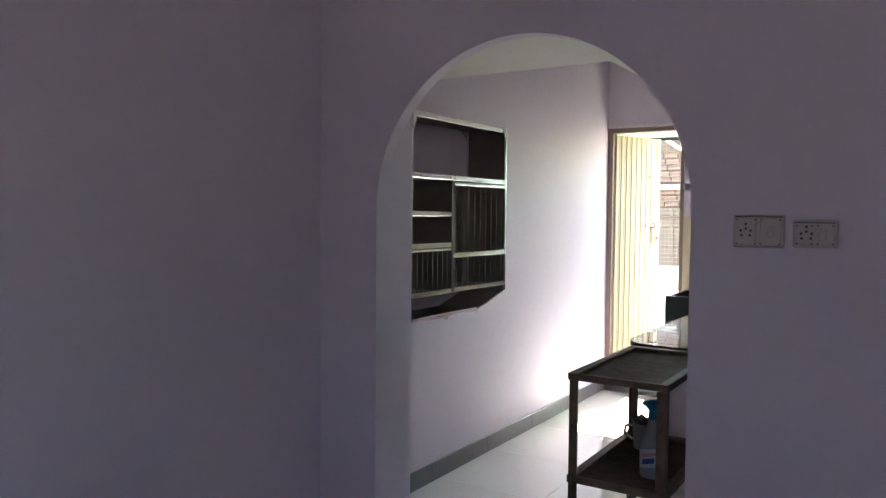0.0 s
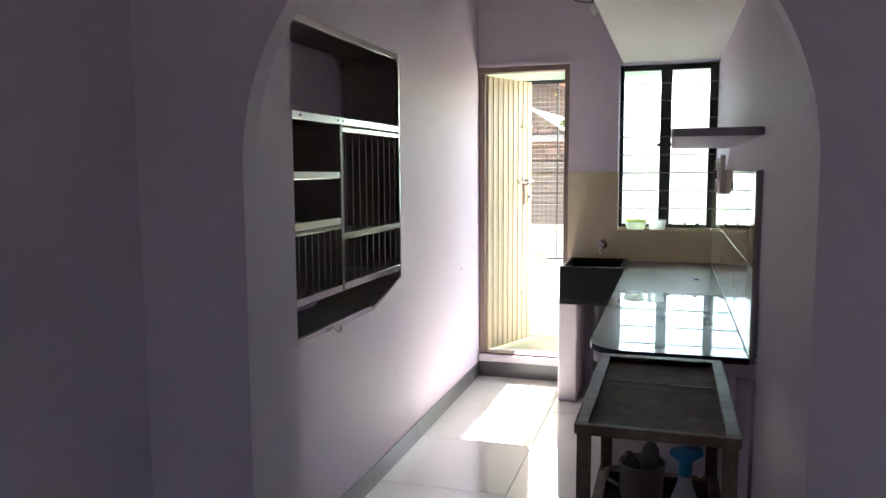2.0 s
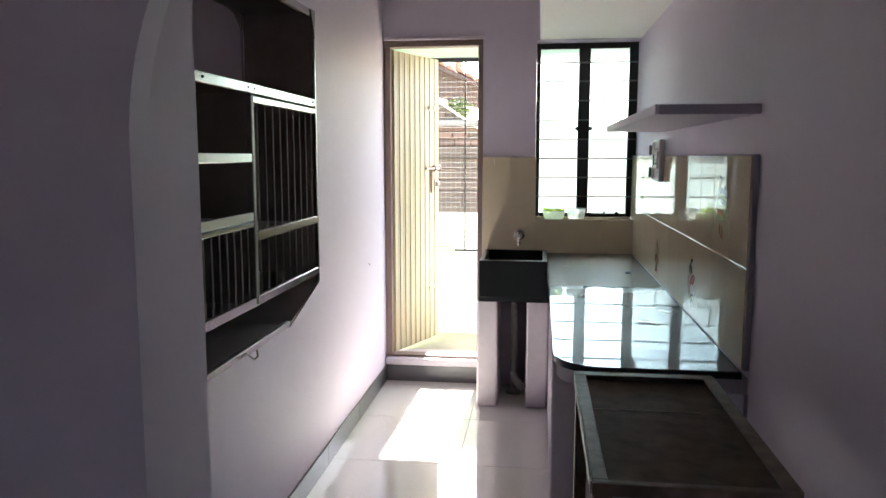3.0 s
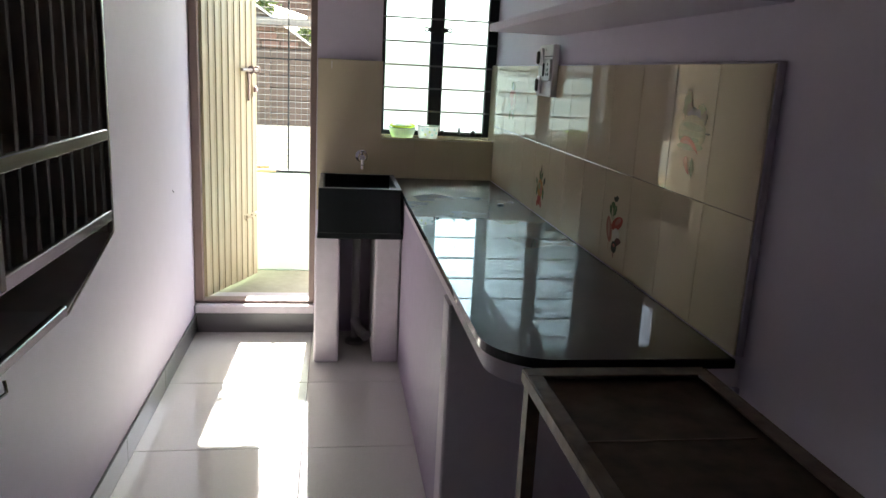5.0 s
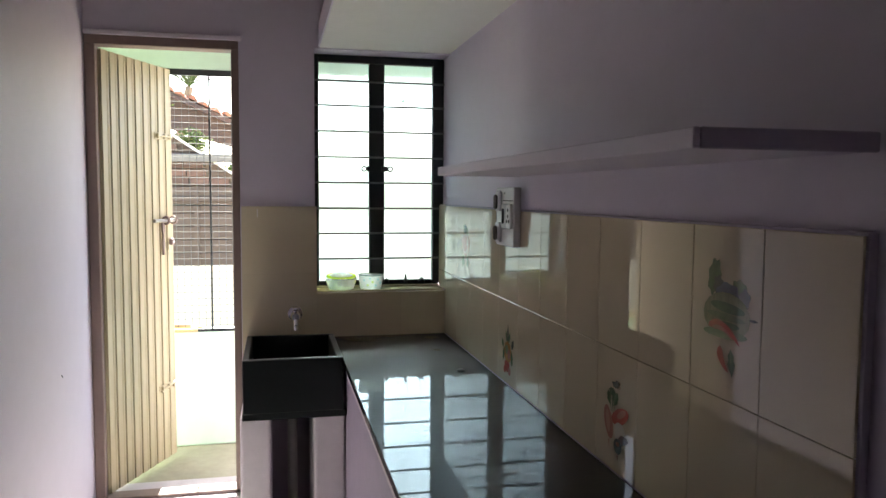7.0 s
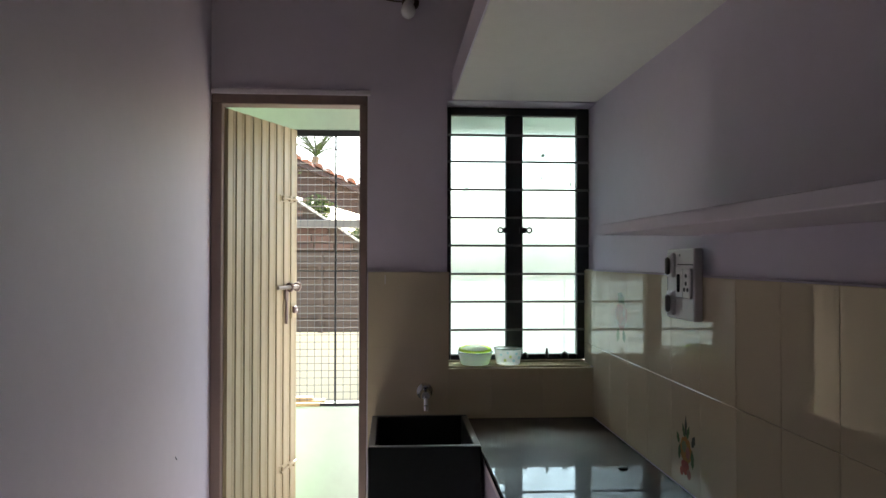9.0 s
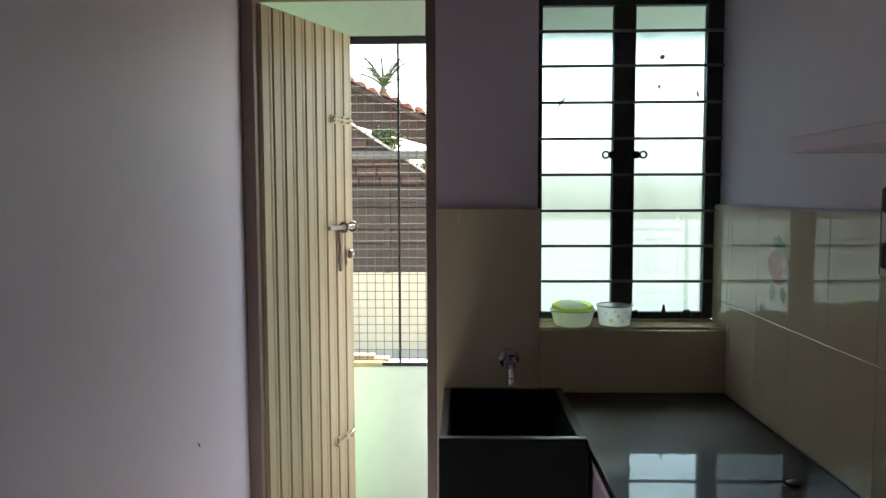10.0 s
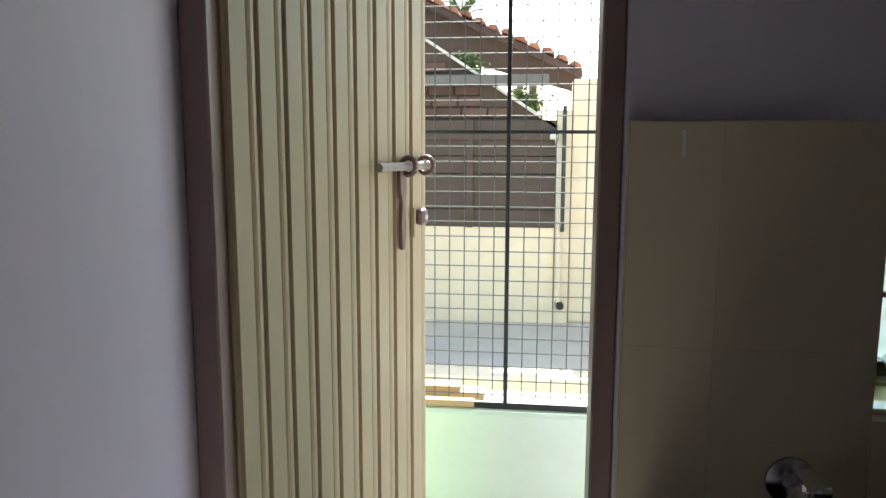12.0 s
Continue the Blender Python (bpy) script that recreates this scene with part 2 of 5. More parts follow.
LIME = thin_plastic("lime_lid_plastic", (0.78, 0.93, 0.07), 0.6)
DOT_TEAL = thin_plastic("teal_print", (0.60, 0.82, 0.82), 0.8)
DOT_LIME = thin_plastic("lime_print", (0.82, 0.86, 0.35), 0.8)
TUB_WHITE = thin_plastic("milky_tub_plastic", (0.93, 0.92, 0.87), 0.75)
SMUDGE = thin_plastic("grime_smudge", (0.50, 0.60, 0.56))
FROSTED, CLEAR, LIQUID = frosted_glass(), clear_plastic(), blue_liquid()

# ---- mesh helpers ----
ORIGIN = {}


def thing(name, at=(0, 0, 0), label="", category="", group="", kind=""):
    ob = new(name)
    ob.empty_display_size = 0.1
    ob.location = at
    ORIGIN[ob.name] = Vector(at)
    return tagged(ob, label, category, group, kind)


def finish(bm, name, mat, at=(0, 0, 0), smooth=False):
    bmesh.ops.recalc_face_normals(bm, faces=bm.faces)
    bmesh.ops.translate(bm, verts=bm.verts, vec=-Vector(at))
    me = bpy.data.meshes.new(name)
    bm.to_mesh(me)
    bm.free()
    me.materials.append(mat)
    if smooth:
        for p in me.polygons:
            p.use_smooth = True
        me.set_sharp_from_angle(angle=radians(40))
    return me


def part(name, bm, mat, parent, label="", smooth=False):
    """One mesh under a thing or a part, given in world coordinates."""
    base = ORIGIN[parent.name]
    ob = new(name, finish(bm, name, mat, base, smooth))
    ob.parent = parent
    ORIGIN[ob.name] = base
    return tagged(ob, label)


def solo(name, bm, mat, label="", category="", kind="", at=(0, 0, 0), smooth=False, group=""):
    """A thing or a piece of the setting that is one mesh."""
    ob = new(name, finish(bm, name, mat, at, smooth))
    ob.location = at
    ORIGIN[ob.name] = Vector(at)
    return tagged(ob, label, category, group, kind)


def box(x0, x1, y0, y1, z0, z1, bevel=0.0, bm=None, segments=1):
    bm = bm or bmesh.new()
    r = bmesh.ops.create_cube(bm, size=1.0)
    vs = r["verts"]
    bmesh.ops.scale(bm, vec=(x1 - x0, y1 - y0, z1 - z0), verts=vs)
    bmesh.ops.translate(bm, vec=((x0 + x1) / 2, (y0 + y1) / 2, (z0 + z1) / 2), verts=vs)
    if bevel:
        es = list({e for v in vs for e in v.link_edges})
        bmesh.ops.bevel(bm, geom=es, offset=bevel, segments=segments, affect="EDGES", profile=0.5)
    return bm


def rod(p, q, r, bm=None, seg=10, r2=None):
    bm = bm or bmesh.new()
    p, q = Vector(p), Vector(q)
    d = q - p
    m = Matrix.Translation((p + q) / 2) @ d.to_track_quat("Z", "Y").to_matrix().to_4x4()
    bmesh.ops.create_cone(bm, cap_ends=True, segments=seg, radius1=r, radius2=r if r2 is None else r2, depth=d.length, matrix=m)
    return bm


def tube(points, r, bm=None, seg=8):
    bm = bm or bmesh.new()
    for a, b in zip(points, points[1:]):
        rod(a, b, r, bm, seg)
    return bm


def lathe(profile, centre=(0, 0, 0), seg=28, bm=None, sx=1.0, sy=1.0):
    """Turned body from (radius, height) pairs."""
    bm = bm or bmesh.new()
    c = Vector(centre)
    rings = []
    for r, h in profile:
        rings.append([bm.verts.new(c + Vector((sx * r * math.cos(2 * math.pi * i / seg), sy * r * math.sin(2 * math.pi * i / seg), h))) for i in range(seg)])
    for a, b in zip(rings, rings[1:]):
        for i in range(seg):
            bm.faces.new((a[i], a[(i + 1) % seg], b[(i + 1) % seg], b[i]))
    bm.faces.new(rings[0][::-1])
    bm.faces.new(rings[-1])
    return bm


def prism(poly, axis, a, b, bm=None):
    """A polygon of two coordinates, pushed along the third axis from a to b."""
    bm = bm or bmesh.new()

    def p3(u, v, w):
        return {"x": (w, u, v), "y": (u, w, v), "z": (u, v, w)}[axis]

    lo = [bm.verts.new(p3(u, v, a)) for u, v in poly]
    hi = [bm.verts.new(p3(u, v, b)) for u, v in poly]
    n = len(poly)
    bm.faces.new(lo)
    bm.faces.new(hi[::-1])
    for i in range(n):
        bm.faces.new((lo[i], lo[(i + 1) % n], hi[(i + 1) % n], hi[i]))
    return bm


def arc(cx, cy, r, a0, a1, n):
    return [(cx + r * math.cos(radians(a0 + (a1 - a0) * i / n)), cy + r * math.sin(radians(a0 + (a1 - a0) * i / n))) for i in range(n + 1)]


PIECES = {}


def piece(name, key, make, mat, parent, loc, rot=None):
    """One of many alike pieces: an object of its own on shared mesh data."""
    if key not in PIECES:
        PIECES[key] = finish(make(), name, mat)
    ob = new(name, PIECES[key])
    ob.parent = parent
    ob.location = Vector(loc) - ORIGIN[parent.name]
    if rot:
        ob.rotation_euler = rot
    return ob

# ---- plan ----
XL, XR = -1.974, -0.442          # kitchen side walls
YE = 6.313                        # inner face of the end wall
WALL = 0.20
YO = YE + WALL                    # outer face of the end wall
YF, YB = 2.891, 3.139             # arch wall, living room face and kitchen face
AXL, AXR = -1.681, -0.442         # arch jambs
SPRING, RAD = 1.43, (-0.442 + 1.681) / 2
CEIL = 3.0
LIV_L, LIV_R, LIV_Y = -1.978, 1.9, -2.2
DXL, DXR, DZ0, DZ1 = XL, -1.364, 0.155, 2.115   # door opening
WXL, WXR, WZ0, WZ1 = -1.047, XR, 1.037, 2.095   # the side wall runs on into the window recess
WXT = -1.041                      # end of the tiling beside the window
WF0 = 1.047                       # foot of the iron window frame
LOFT, LOFT_TOP, LOFT_X, LOFT_Y = 2.10, 2.205, -1.022, 3.735
CTOP = 0.835

# ---- structure ----
floor = solo("floor", box(LIV_L - 0.2, LIV_R + 0.2, LIV_Y - 0.2, YE, -0.12, -0.006), GROUT, kind="structure")
solo("wall_left", box(XL - WALL, XL, YB, YO, -0.1, CEIL), LILAC, kind="structure")
solo("wall_right", box(XR, XR + WALL, YB, YO, -0.1, CEIL), LILAC, kind="structure")

# End wall: masonry round the door, the window and the small ventilator.
VX, VZ, VH = -1.615, 2.735, 0.125
we = bmesh.new()
box(DXL, DXR, YE, YO, -0.1, DZ0 - 0.035, bm=we)
box(DXR, WXL, YE, YO, -0.1, WZ1, bm=we)
box(WXL, WXR, YE, YO, -0.1, WZ0, bm=we)
box(DXR, XR, YE, YO, WZ1, CEIL, bm=we)
prism([(DXL, DZ1), (DXR, DZ1), (VX, VZ - VH), (VX - VH, VZ), (DXL, VZ)], "y", YE, YO, we)
prism([(DXR, DZ1), (DXR, VZ), (VX + VH, VZ), (VX, VZ - VH)], "y", YE, YO, we)
prism([(DXL, VZ), (VX - VH, VZ), (VX, VZ + VH), (VX, CEIL), (DXL, CEIL)], "y", YE, YO, we)
prism([(VX + VH, VZ), (DXR, VZ), (DXR, CEIL), (VX, CEIL), (VX, VZ + VH)], "y", YE, YO, we)
solo("wall_end", we, LILAC, kind="structure")

# Arch wall between living room and kitchen.
ARCH_T = 0.06
wa = bmesh.new()
box(LIV_L, AXL, YF, YB, -0.1, CEIL, bm=wa)
box(XR, LIV_R, YF, YB, -0.1, CEIL, bm=wa)
box(AXL, XR, YF + ARCH_T, YB, LOFT, CEIL, bm=wa)
solo("wall_arch", wa, LILAC, kind="structure")
# Thin arched infill at the living room face of the opening.
wi = bmesh.new()
cv = arc((AXL + AXR) / 2, SPRING, RAD, 180, 0, 64)
fr = [wi.verts.new((x, YF, z)) for x, z in cv]
bk = [wi.verts.new((x, YF + ARCH_T, z)) for x, z in cv]
ft = [wi.verts.new((x, YF, CEIL)) for x, z in cv]
bt_ = [wi.verts.new((x, YF + ARCH_T, CEIL)) for x, z in cv]
for k in range(len(cv) - 1):
    wi.faces.new((fr[k], fr[k + 1], ft[k + 1], ft[k]))
    wi.faces.new((bk[k + 1], bk[k], bt_[k], bt_[k + 1]))
    wi.faces.new((fr[k + 1], fr[k], bk[k], bk[k + 1]))
solo("wall_arch_infill", wi, LILAC, kind="structure")

solo("ceiling", box(LIV_L - 0.2, LIV_R + 0.2, LIV_Y - 0.2, YO, CEIL, CEIL + 0.15), WHITEWASH, kind="structure")
loft = bmesh.new()
prism([(XL, YB + 0.0005), (XR, YB + 0.0005), (XR, YE), (LOFT_X, YE), (LOFT_X, LOFT_Y), (XL, LOFT_Y)], "z", LOFT, LOFT_TOP, loft)
solo("loft_slab", loft, WHITEWASH, kind="structure")
fascia = bmesh.new()
box(LOFT_X - 0.006, LOFT_X - 0.001, LOFT_Y, YE - 0.001, LOFT + 0.001, LOFT_TOP, bm=fascia)
box(XL + 0.001, LOFT_X - 0.001, LOFT_Y + 0.001, LOFT_Y + 0.006, LOFT + 0.001, LOFT_TOP, bm=fascia)
solo("loft_edge_trim", fascia, LILAC, kind="structure")

# Living room behind the walker; its two openings are invented, unseen, sized to light it.
solo("wall_living_left", box(LIV_L - 0.2, LIV_L, LIV_Y, YB, -0.1, CEIL), LILAC, kind="structure")
BWZ0, BWZ1 = 1.05, 2.1


def pierced_wall(name, u0, u1, h0, h1, make):
    """Wall with an added opening: make(a, b, low, high) gives a block of it."""
    bm = bmesh.new()
    for a_, b_, lo, hi in ((u0, h0, -0.1, CEIL), (h1, u1, -0.1, CEIL), (h0, h1, -0.1, BWZ0), (h0, h1, BWZ1, CEIL)):
        make(a_, b_, lo, hi, bm)
    return solo(name, bm, LILAC, kind="structure")


pierced_wall("wall_living_right", LIV_Y, YB, -1.55, -1.05, lambda a_, b_, lo, hi, bm: box(LIV_R, LIV_R + 0.2, a_, b_, lo, hi, bm=bm))
pierced_wall("wall_living_back", LIV_L - 0.2, LIV_R + 0.2, 1.1, 1.32, lambda a_, b_, lo, hi, bm: box(a_, b_, LIV_Y - 0.2, LIV_Y, lo, hi, bm=bm))

# Skirting and the raised doorstep.
sk = thing("baseboard", (XL, YB, 0), kind="structure")
y = YB + 0.005
while y < YE - 0.05:
    y1 = min(y + 0.6014, YE - 0.004)
    part("skirting_tile", box(XL + 0.001, XL + 0.011, y, y1, 0.0, 0.098, 0.002), SKIRT, sk)
    y += 0.602
step = thing("door_step", ((DXL + DXR) / 2, YE, 0), "grey doorstep with a pale painted sill", "doorstep", kind="structure")
part("riser", box(DXL + 0.013, DXR + 0.01, YE - 0.03, YE - 0.002, 0.0, 0.105, 0.002), SKIRT, step)
part("sill", box(DXL + 0.004, DXR, YE - 0.045, YO + 0.01, 0.107, 0.148, 0.006), PILLAR, step)

# ---- balcony outside the door ----
BY, BZ = 7.03, 0.135
solo("balcony_floor", box(XL - 0.9, XR + 1.2, YO + 0.0015, 7.20, -0.1, BZ), CONCRETE, kind="structure")
solo("balcony_parapet", box(XL - 0.9, XR + 1.2, BY, 7.20, BZ, 0.738, 0.008), GREEN_PAINT, kind="structure")
solo("balcony_beam", box(XL - 0.9, XR + 1.2, 7.05, 7.20, 2.10, CEIL), GREEN_PAINT, kind="structure")
solo("balcony_ceiling", box(XL - 0.9, XR + 1.2, YO + 0.0015, 7.6, CEIL + 0.001, CEIL + 0.15), GREEN_PAINT, kind="structure")
solo("balcony_side_left", box(XL - 1.05, XL - 0.9, YO, 7.2, -0.1, CEIL), GREEN_PAINT, kind="structure")
solo("balcony_side_right", box(XR + 1.2, XR + 1.35, YO, 7.2, -0.1, CEIL), GREEN_PAINT, kind="structure")
solo("wall_outer_face", box(XL - 0.9, DXL - 0.002, YO - 0.01, YO + 0.001, -0.1, CEIL), GREEN_PAINT, kind="structure")

# ---- door ----
door = thing("door_1", (XL, YE + 0.06, 0.15), "cream painted plank door standing open in a brown frame", "door", kind="structure")
FR = 0.042
part("frame_jamb", box(DXL + 0.001, DXL + FR, YE + 0.004, YE + 0.085, 0.15, DZ1 - FR, 0.003), FRAME_PAINT, door)
part("frame_jamb", box(DXR - FR * 0.75, DXR - 0.001, YE + 0.004, YE + 0.085, 0.15, DZ1 - FR, 0.003), FRAME_PAINT, door)
part("frame_head", box(DXL + 0.001, DXR - 0.001, YE + 0.004, YE + 0.085, DZ1 - FR, DZ1 - 0.001, 0.003), FRAME_PAINT, door)
part("lintel_lip", box(DXL + 0.001, DXR + 0.012, YE - 0.014, YE - 0.0005, DZ1 - 0.006, DZ1 + 0.014, 0.003), PILLAR, door, "pale plaster lip over the frame")
part("threshold", box(DXL + 0.001, DXR - 0.001, YE + 0.004, YE + 0.085, 0.1495, 0.163, 0.003), FRAME_PAINT, door)
HX, HY = -1.921, YE + 0.045
LEAF_W, LEAF_T, LZ0, LZ1 = 0.546, 0.032, 0.168, 2.062
swing = Matrix.Translation((HX, HY, 0)) @ Matrix.Rotation(math.atan2(6.868 - HY, -1.705 - HX), 4, "Z")


def on_leaf(bm):
    """From the leaf's own axes (along, through, up) to the open door's place."""
    bmesh.ops.transform(bm, matrix=swing, verts=bm.verts)
    return bm


leaf = part("leaf", on_leaf(box(0, LEAF_W, 0.006, LEAF_T, LZ0, LZ1, 0.002)), DOOR_PAINT, door)
N_BOARD = 9
bw = LEAF_W / N_BOARD
for i in range(N_BOARD):
    x0 = i * bw
    # Tongue board with a rounded bead along one edge.
    prof = [(x0 + 0.0025, 0.0055), (x0 + 0.0035, -0.003), (x0 + bw - 0.0245, -0.003), (x0 + bw - 0.0225, 0.0035), (x0 + bw - 0.0205, 0.0035)]
    prof += [(x0 + bw - 0.0115 + 0.009 * math.cos(radians(a)), -0.0005 - 0.0045 * math.sin(radians(a)) + 0.003) for a in (180, 140, 100, 60, 20)]
    prof += [(x0 + bw - 0.001, 0.0055)]
    part("board", on_leaf(prism(prof, "z", LZ0 + 0.001, LZ1 - 0.001)), DOOR_PAINT, leaf)

LATCH_W = LEAF_W - 0.022


def tower_bolt(z, label, slope=0.0):
    """Sliding bolt screwed on the leaf near its free edge."""
    b = part("tower_bolt", on_leaf(box(LATCH_W - 0.135, LATCH_W - 0.004, -0.007, -0.003, z - 0.016, z + 0.016, 0.001)), DOOR_PAINT, leaf, label)
    part("bolt_rod", on_leaf(rod((LATCH_W - 0.13, -0.013, z - slope), (LATCH_W - 0.002, -0.013, z + slope), 0.006)), DOOR_PAINT, leaf)
    for dx in (0.12, 0.065, 0.02):
        part("staple", on_leaf(box(LATCH_W - dx - 0.006, LATCH_W - dx + 0.006, -0.02, -0.006, z - 0.012, z + 0.012, 0.004, segments=2)), DOOR_PAINT, leaf)
    return b


tower_bolt(1.735, "cream painted upper tower bolt")
tower_bolt(0.525, "cream painted lower tower bolt", 0.012)
zl = 1.335
part("latch_rod", on_leaf(rod((LATCH_W - 0.18, -0.022, zl), (LATCH_W + 0.002, -0.022, zl), 0.0085, seg=14)), GREY_POT, leaf, "steel sliding latch rod")
for dx in (0.08, 0.014):
    ring = bmesh.new()
    for k in range(14):
        a0, a1 = 2 * math.pi * k / 14, 2 * math.pi * (k + 1) / 14
        rod((LATCH_W - dx, -0.022 + 0.017 * math.cos(a0), zl + 0.017 * math.sin(a0)), (LATCH_W - dx, -0.022 + 0.017 * math.cos(a1), zl + 0.017 * math.sin(a1)), 0.0055, ring, 8)
    part("latch_ring", on_leaf(ring), FRAME_PAINT, leaf)
hasp = bmesh.new()
prism([(LATCH_W - 0.066 - 0.032, zl + 0.004), (LATCH_W - 0.044 - 0.032, zl + 0.004), (LATCH_W - 0.043 - 0.032, zl - 0.05), (LATCH_W - 0.048 - 0.032, zl - 0.07), (LATCH_W - 0.044 - 0.032, zl - 0.12), (LATCH_W - 0.05 - 0.032, zl - 0.165), (LATCH_W - 0.058 - 0.032, zl - 0.165), (LATCH_W - 0.061 - 0.032, zl - 0.12), (LATCH_W - 0.057 - 0.032, zl - 0.07), (LATCH_W - 0.063 - 0.032, zl - 0.05)], "y", -0.014, -0.006, hasp)
part("latch_handle", on_leaf(hasp), FRAME_PAINT, leaf, "dark hanging latch handle")
part("hasp_plate", on_leaf(box(LATCH_W - 0.042, LATCH_W - 0.036, -0.011, -0.003, zl - 0.145, zl - 0.085, 0.001)), DOOR_PAINT, leaf)
part("hasp_eye", on_leaf(box(LATCH_W - 0.032, LATCH_W - 0.006, -0.024, -0.003, zl - 0.122, zl - 0.088, 0.008, segments=2)), FRAME_PAINT, leaf)
part("hasp_eye_hole", on_leaf(rod((LATCH_W - 0.018, -0.0255, zl - 0.105), (LATCH_W - 0.018, -0.0235, zl - 0.105), 0.006)), SWITCH_WHITE, leaf)

# ---- window ----
win = thing("window_1", (WXL, YE + 0.12, WZ0), "black iron window with frosted panes and horizontal bars", "window", kind="structure")
fy0, fy1 = YE + 0.115, YE + 0.155
WPL, WPR = -1.022, -0.494          # inner edges of the iron frame
part("window_frame", box(WXL + 0.001, WPL, fy0, fy1, WF0, WZ1 - 0.001, 0.003), BLACK_IRON, win)
part("window_frame", box(WPR, WXR - 0.001, fy0, fy1, WF0, WZ1 - 0.001, 0.003), BLACK_IRON, win)
part("window_frame", box(WPL, WPR, fy0, fy1, WZ1 - 0.034, WZ1 - 0.001, 0.003), BLACK_IRON, win)
part("window_frame", box(WPL, WPR, fy0, fy1, WF0 + 0.0005, WF0 + 0.022, 0.003), BLACK_IRON, win)
wm = (WPL + WPR) / 2
part("mullion", box(wm - 0.035, wm + 0.035, fy0 - 0.004, fy1, WF0 + 0.022, WZ1 - 0.034, 0.004), BLACK_IRON, win)
for x0, x1 in ((WPL - 0.001, wm - 0.034), (wm + 0.034, WPR + 0.001)):
    pane = part("pane", box(x0, x1, fy1 - 0.014, fy1 - 0.01, WF0 + 0.021, WZ1 - 0.033), FROSTED, win)
by = fy0 - 0.008
for i, z in enumerate((1.977, 1.867, 1.751, 1.635, 1.519, 1.402, 1.287, 1.171)):
    part("bar", box(WXL + 0.001, WXR - 0.001, by - 0.005, by + 0.005, z - 0.0045, z + 0.0045, 0.0015), BAR_IRON, win)
for s in (-1, 1):
    # Flat catch with an eight-sided eye, riveted to the mullion.
    x = wm + s * 0.060
    stay = bmesh.new()
    eye = [(x + 0.0145 * math.cos(radians(22.5 + 45 * k)), 1.583 + 0.0145 * math.sin(radians(22.5 + 45 * k))) for k in range(8)]
    hole = [(x + 0.0075 * math.cos(radians(22.5 + 45 * k)), 1.583 + 0.0075 * math.sin(radians(22.5 + 45 * k))) for k in range(8)]
    for k in range(8):
        q = (k + 1) % 8
        prism([eye[k], eye[q], hole[q], hole[k]], "y", fy0 - 0.016, fy0 - 0.010, stay)
    part("stay_catch", stay, BLACK_IRON, win)
    part("stay_tongue", prism([(wm + s * 0.02, 1.571), (wm + s * 0.047, 1.571), (wm + s * 0.047, 1.595), (wm + s * 0.02, 1.595)], "y", fy0 - 0.0155, fy0 - 0.0042), BLACK_IRON, win)
for x, r, h in ((wm + 0.045, 0.012, 0.02), (wm + 0.135, 0.007, 0.035), (wm + 0.21, 0.017, 0.022)):
    part("peg", lathe([(r, 0), (r, h * 0.5), (r * 0.6, h), (0.002, h * 1.15)], (x, fy0 - 0.010, WF0 + 0.008), 12), BLACK_IRON, win, smooth=True)
for sx_, sz_, w_, h_, turn_ in ((-0.958, 1.755, 0.005, 0.036, -38), (-0.632, 1.90, 0.012, 0.009, 20), (-0.516, 1.781, 0.006, 0.016, 10), (-0.64, 1.805, 0.007, 0.009, 0)):
    sm = lathe([(0.001, -1.0), (0.5, -0.6), (0.9, 0.0), (0.45, 0.6), (0.001, 1.0)], seg=10)
    bmesh.ops.transform(sm, matrix=Matrix.Translation((sx_, fy1 - 0.0146, sz_)) @ Matrix.Rotation(radians(-turn_), 4, "Y") @ Matrix.Diagonal((w_, 0.0004, h_, 1)), verts=sm.verts)
    part("smudge", sm, SMUDGE, win, "dark grime smudge on the pane")
part("sill_upstand", box(WXL + 0.001, WXR - 0.023, fy0 - 0.02, fy1, WZ0 + 0.0025, WF0 - 0.0005, 0.002), WALL_TILE, win)
part("window_sill", box(WXL + 0.001, WXR - 0.023, YE - 0.004, fy1, WZ0 - 0.006, WZ0 + 0.002, 0.002), WALL_TILE, win)

# Diamond ventilator over the door.
vent = thing("wall_ventilator", (VX, YE, VZ), "small dark wooden diamond ventilator high over the door", "ventilator")
for a, b in (((0, -1), (1, 0)), ((1, 0), (0, 1)), ((0, 1), (-1, 0)), ((-1, 0), (0, -1))):
    o, i = VH - 0.001, VH - 0.03
    part("vent_frame", prism([(VX + a[0] * o, VZ + a[1] * o), (VX + b[0] * o, VZ + b[1] * o), (VX + b[0] * i, VZ + b[1] * i), (VX + a[0] * i, VZ + a[1] * i)], "y", YE - 0.006, YO), VENT_WOOD, vent)
part("vent_bar", box(VX - 0.006, VX + 0.006, YE + 0.08, YE + 0.1, VZ - VH + 0.03, VZ + VH - 0.03), VENT_WOOD, vent)

# ---- counter ----
cx0, cy0 = -0.968, 3.797


def counter_outline(inset, x1, r, y1):
    x0, y0 = cx0 + inset, cy0 + inset
    return [(x1, y0)] + arc(x0 + r, y0 + r, r, 270, 180, 14) + [(x0, y1), (x1, y1)]


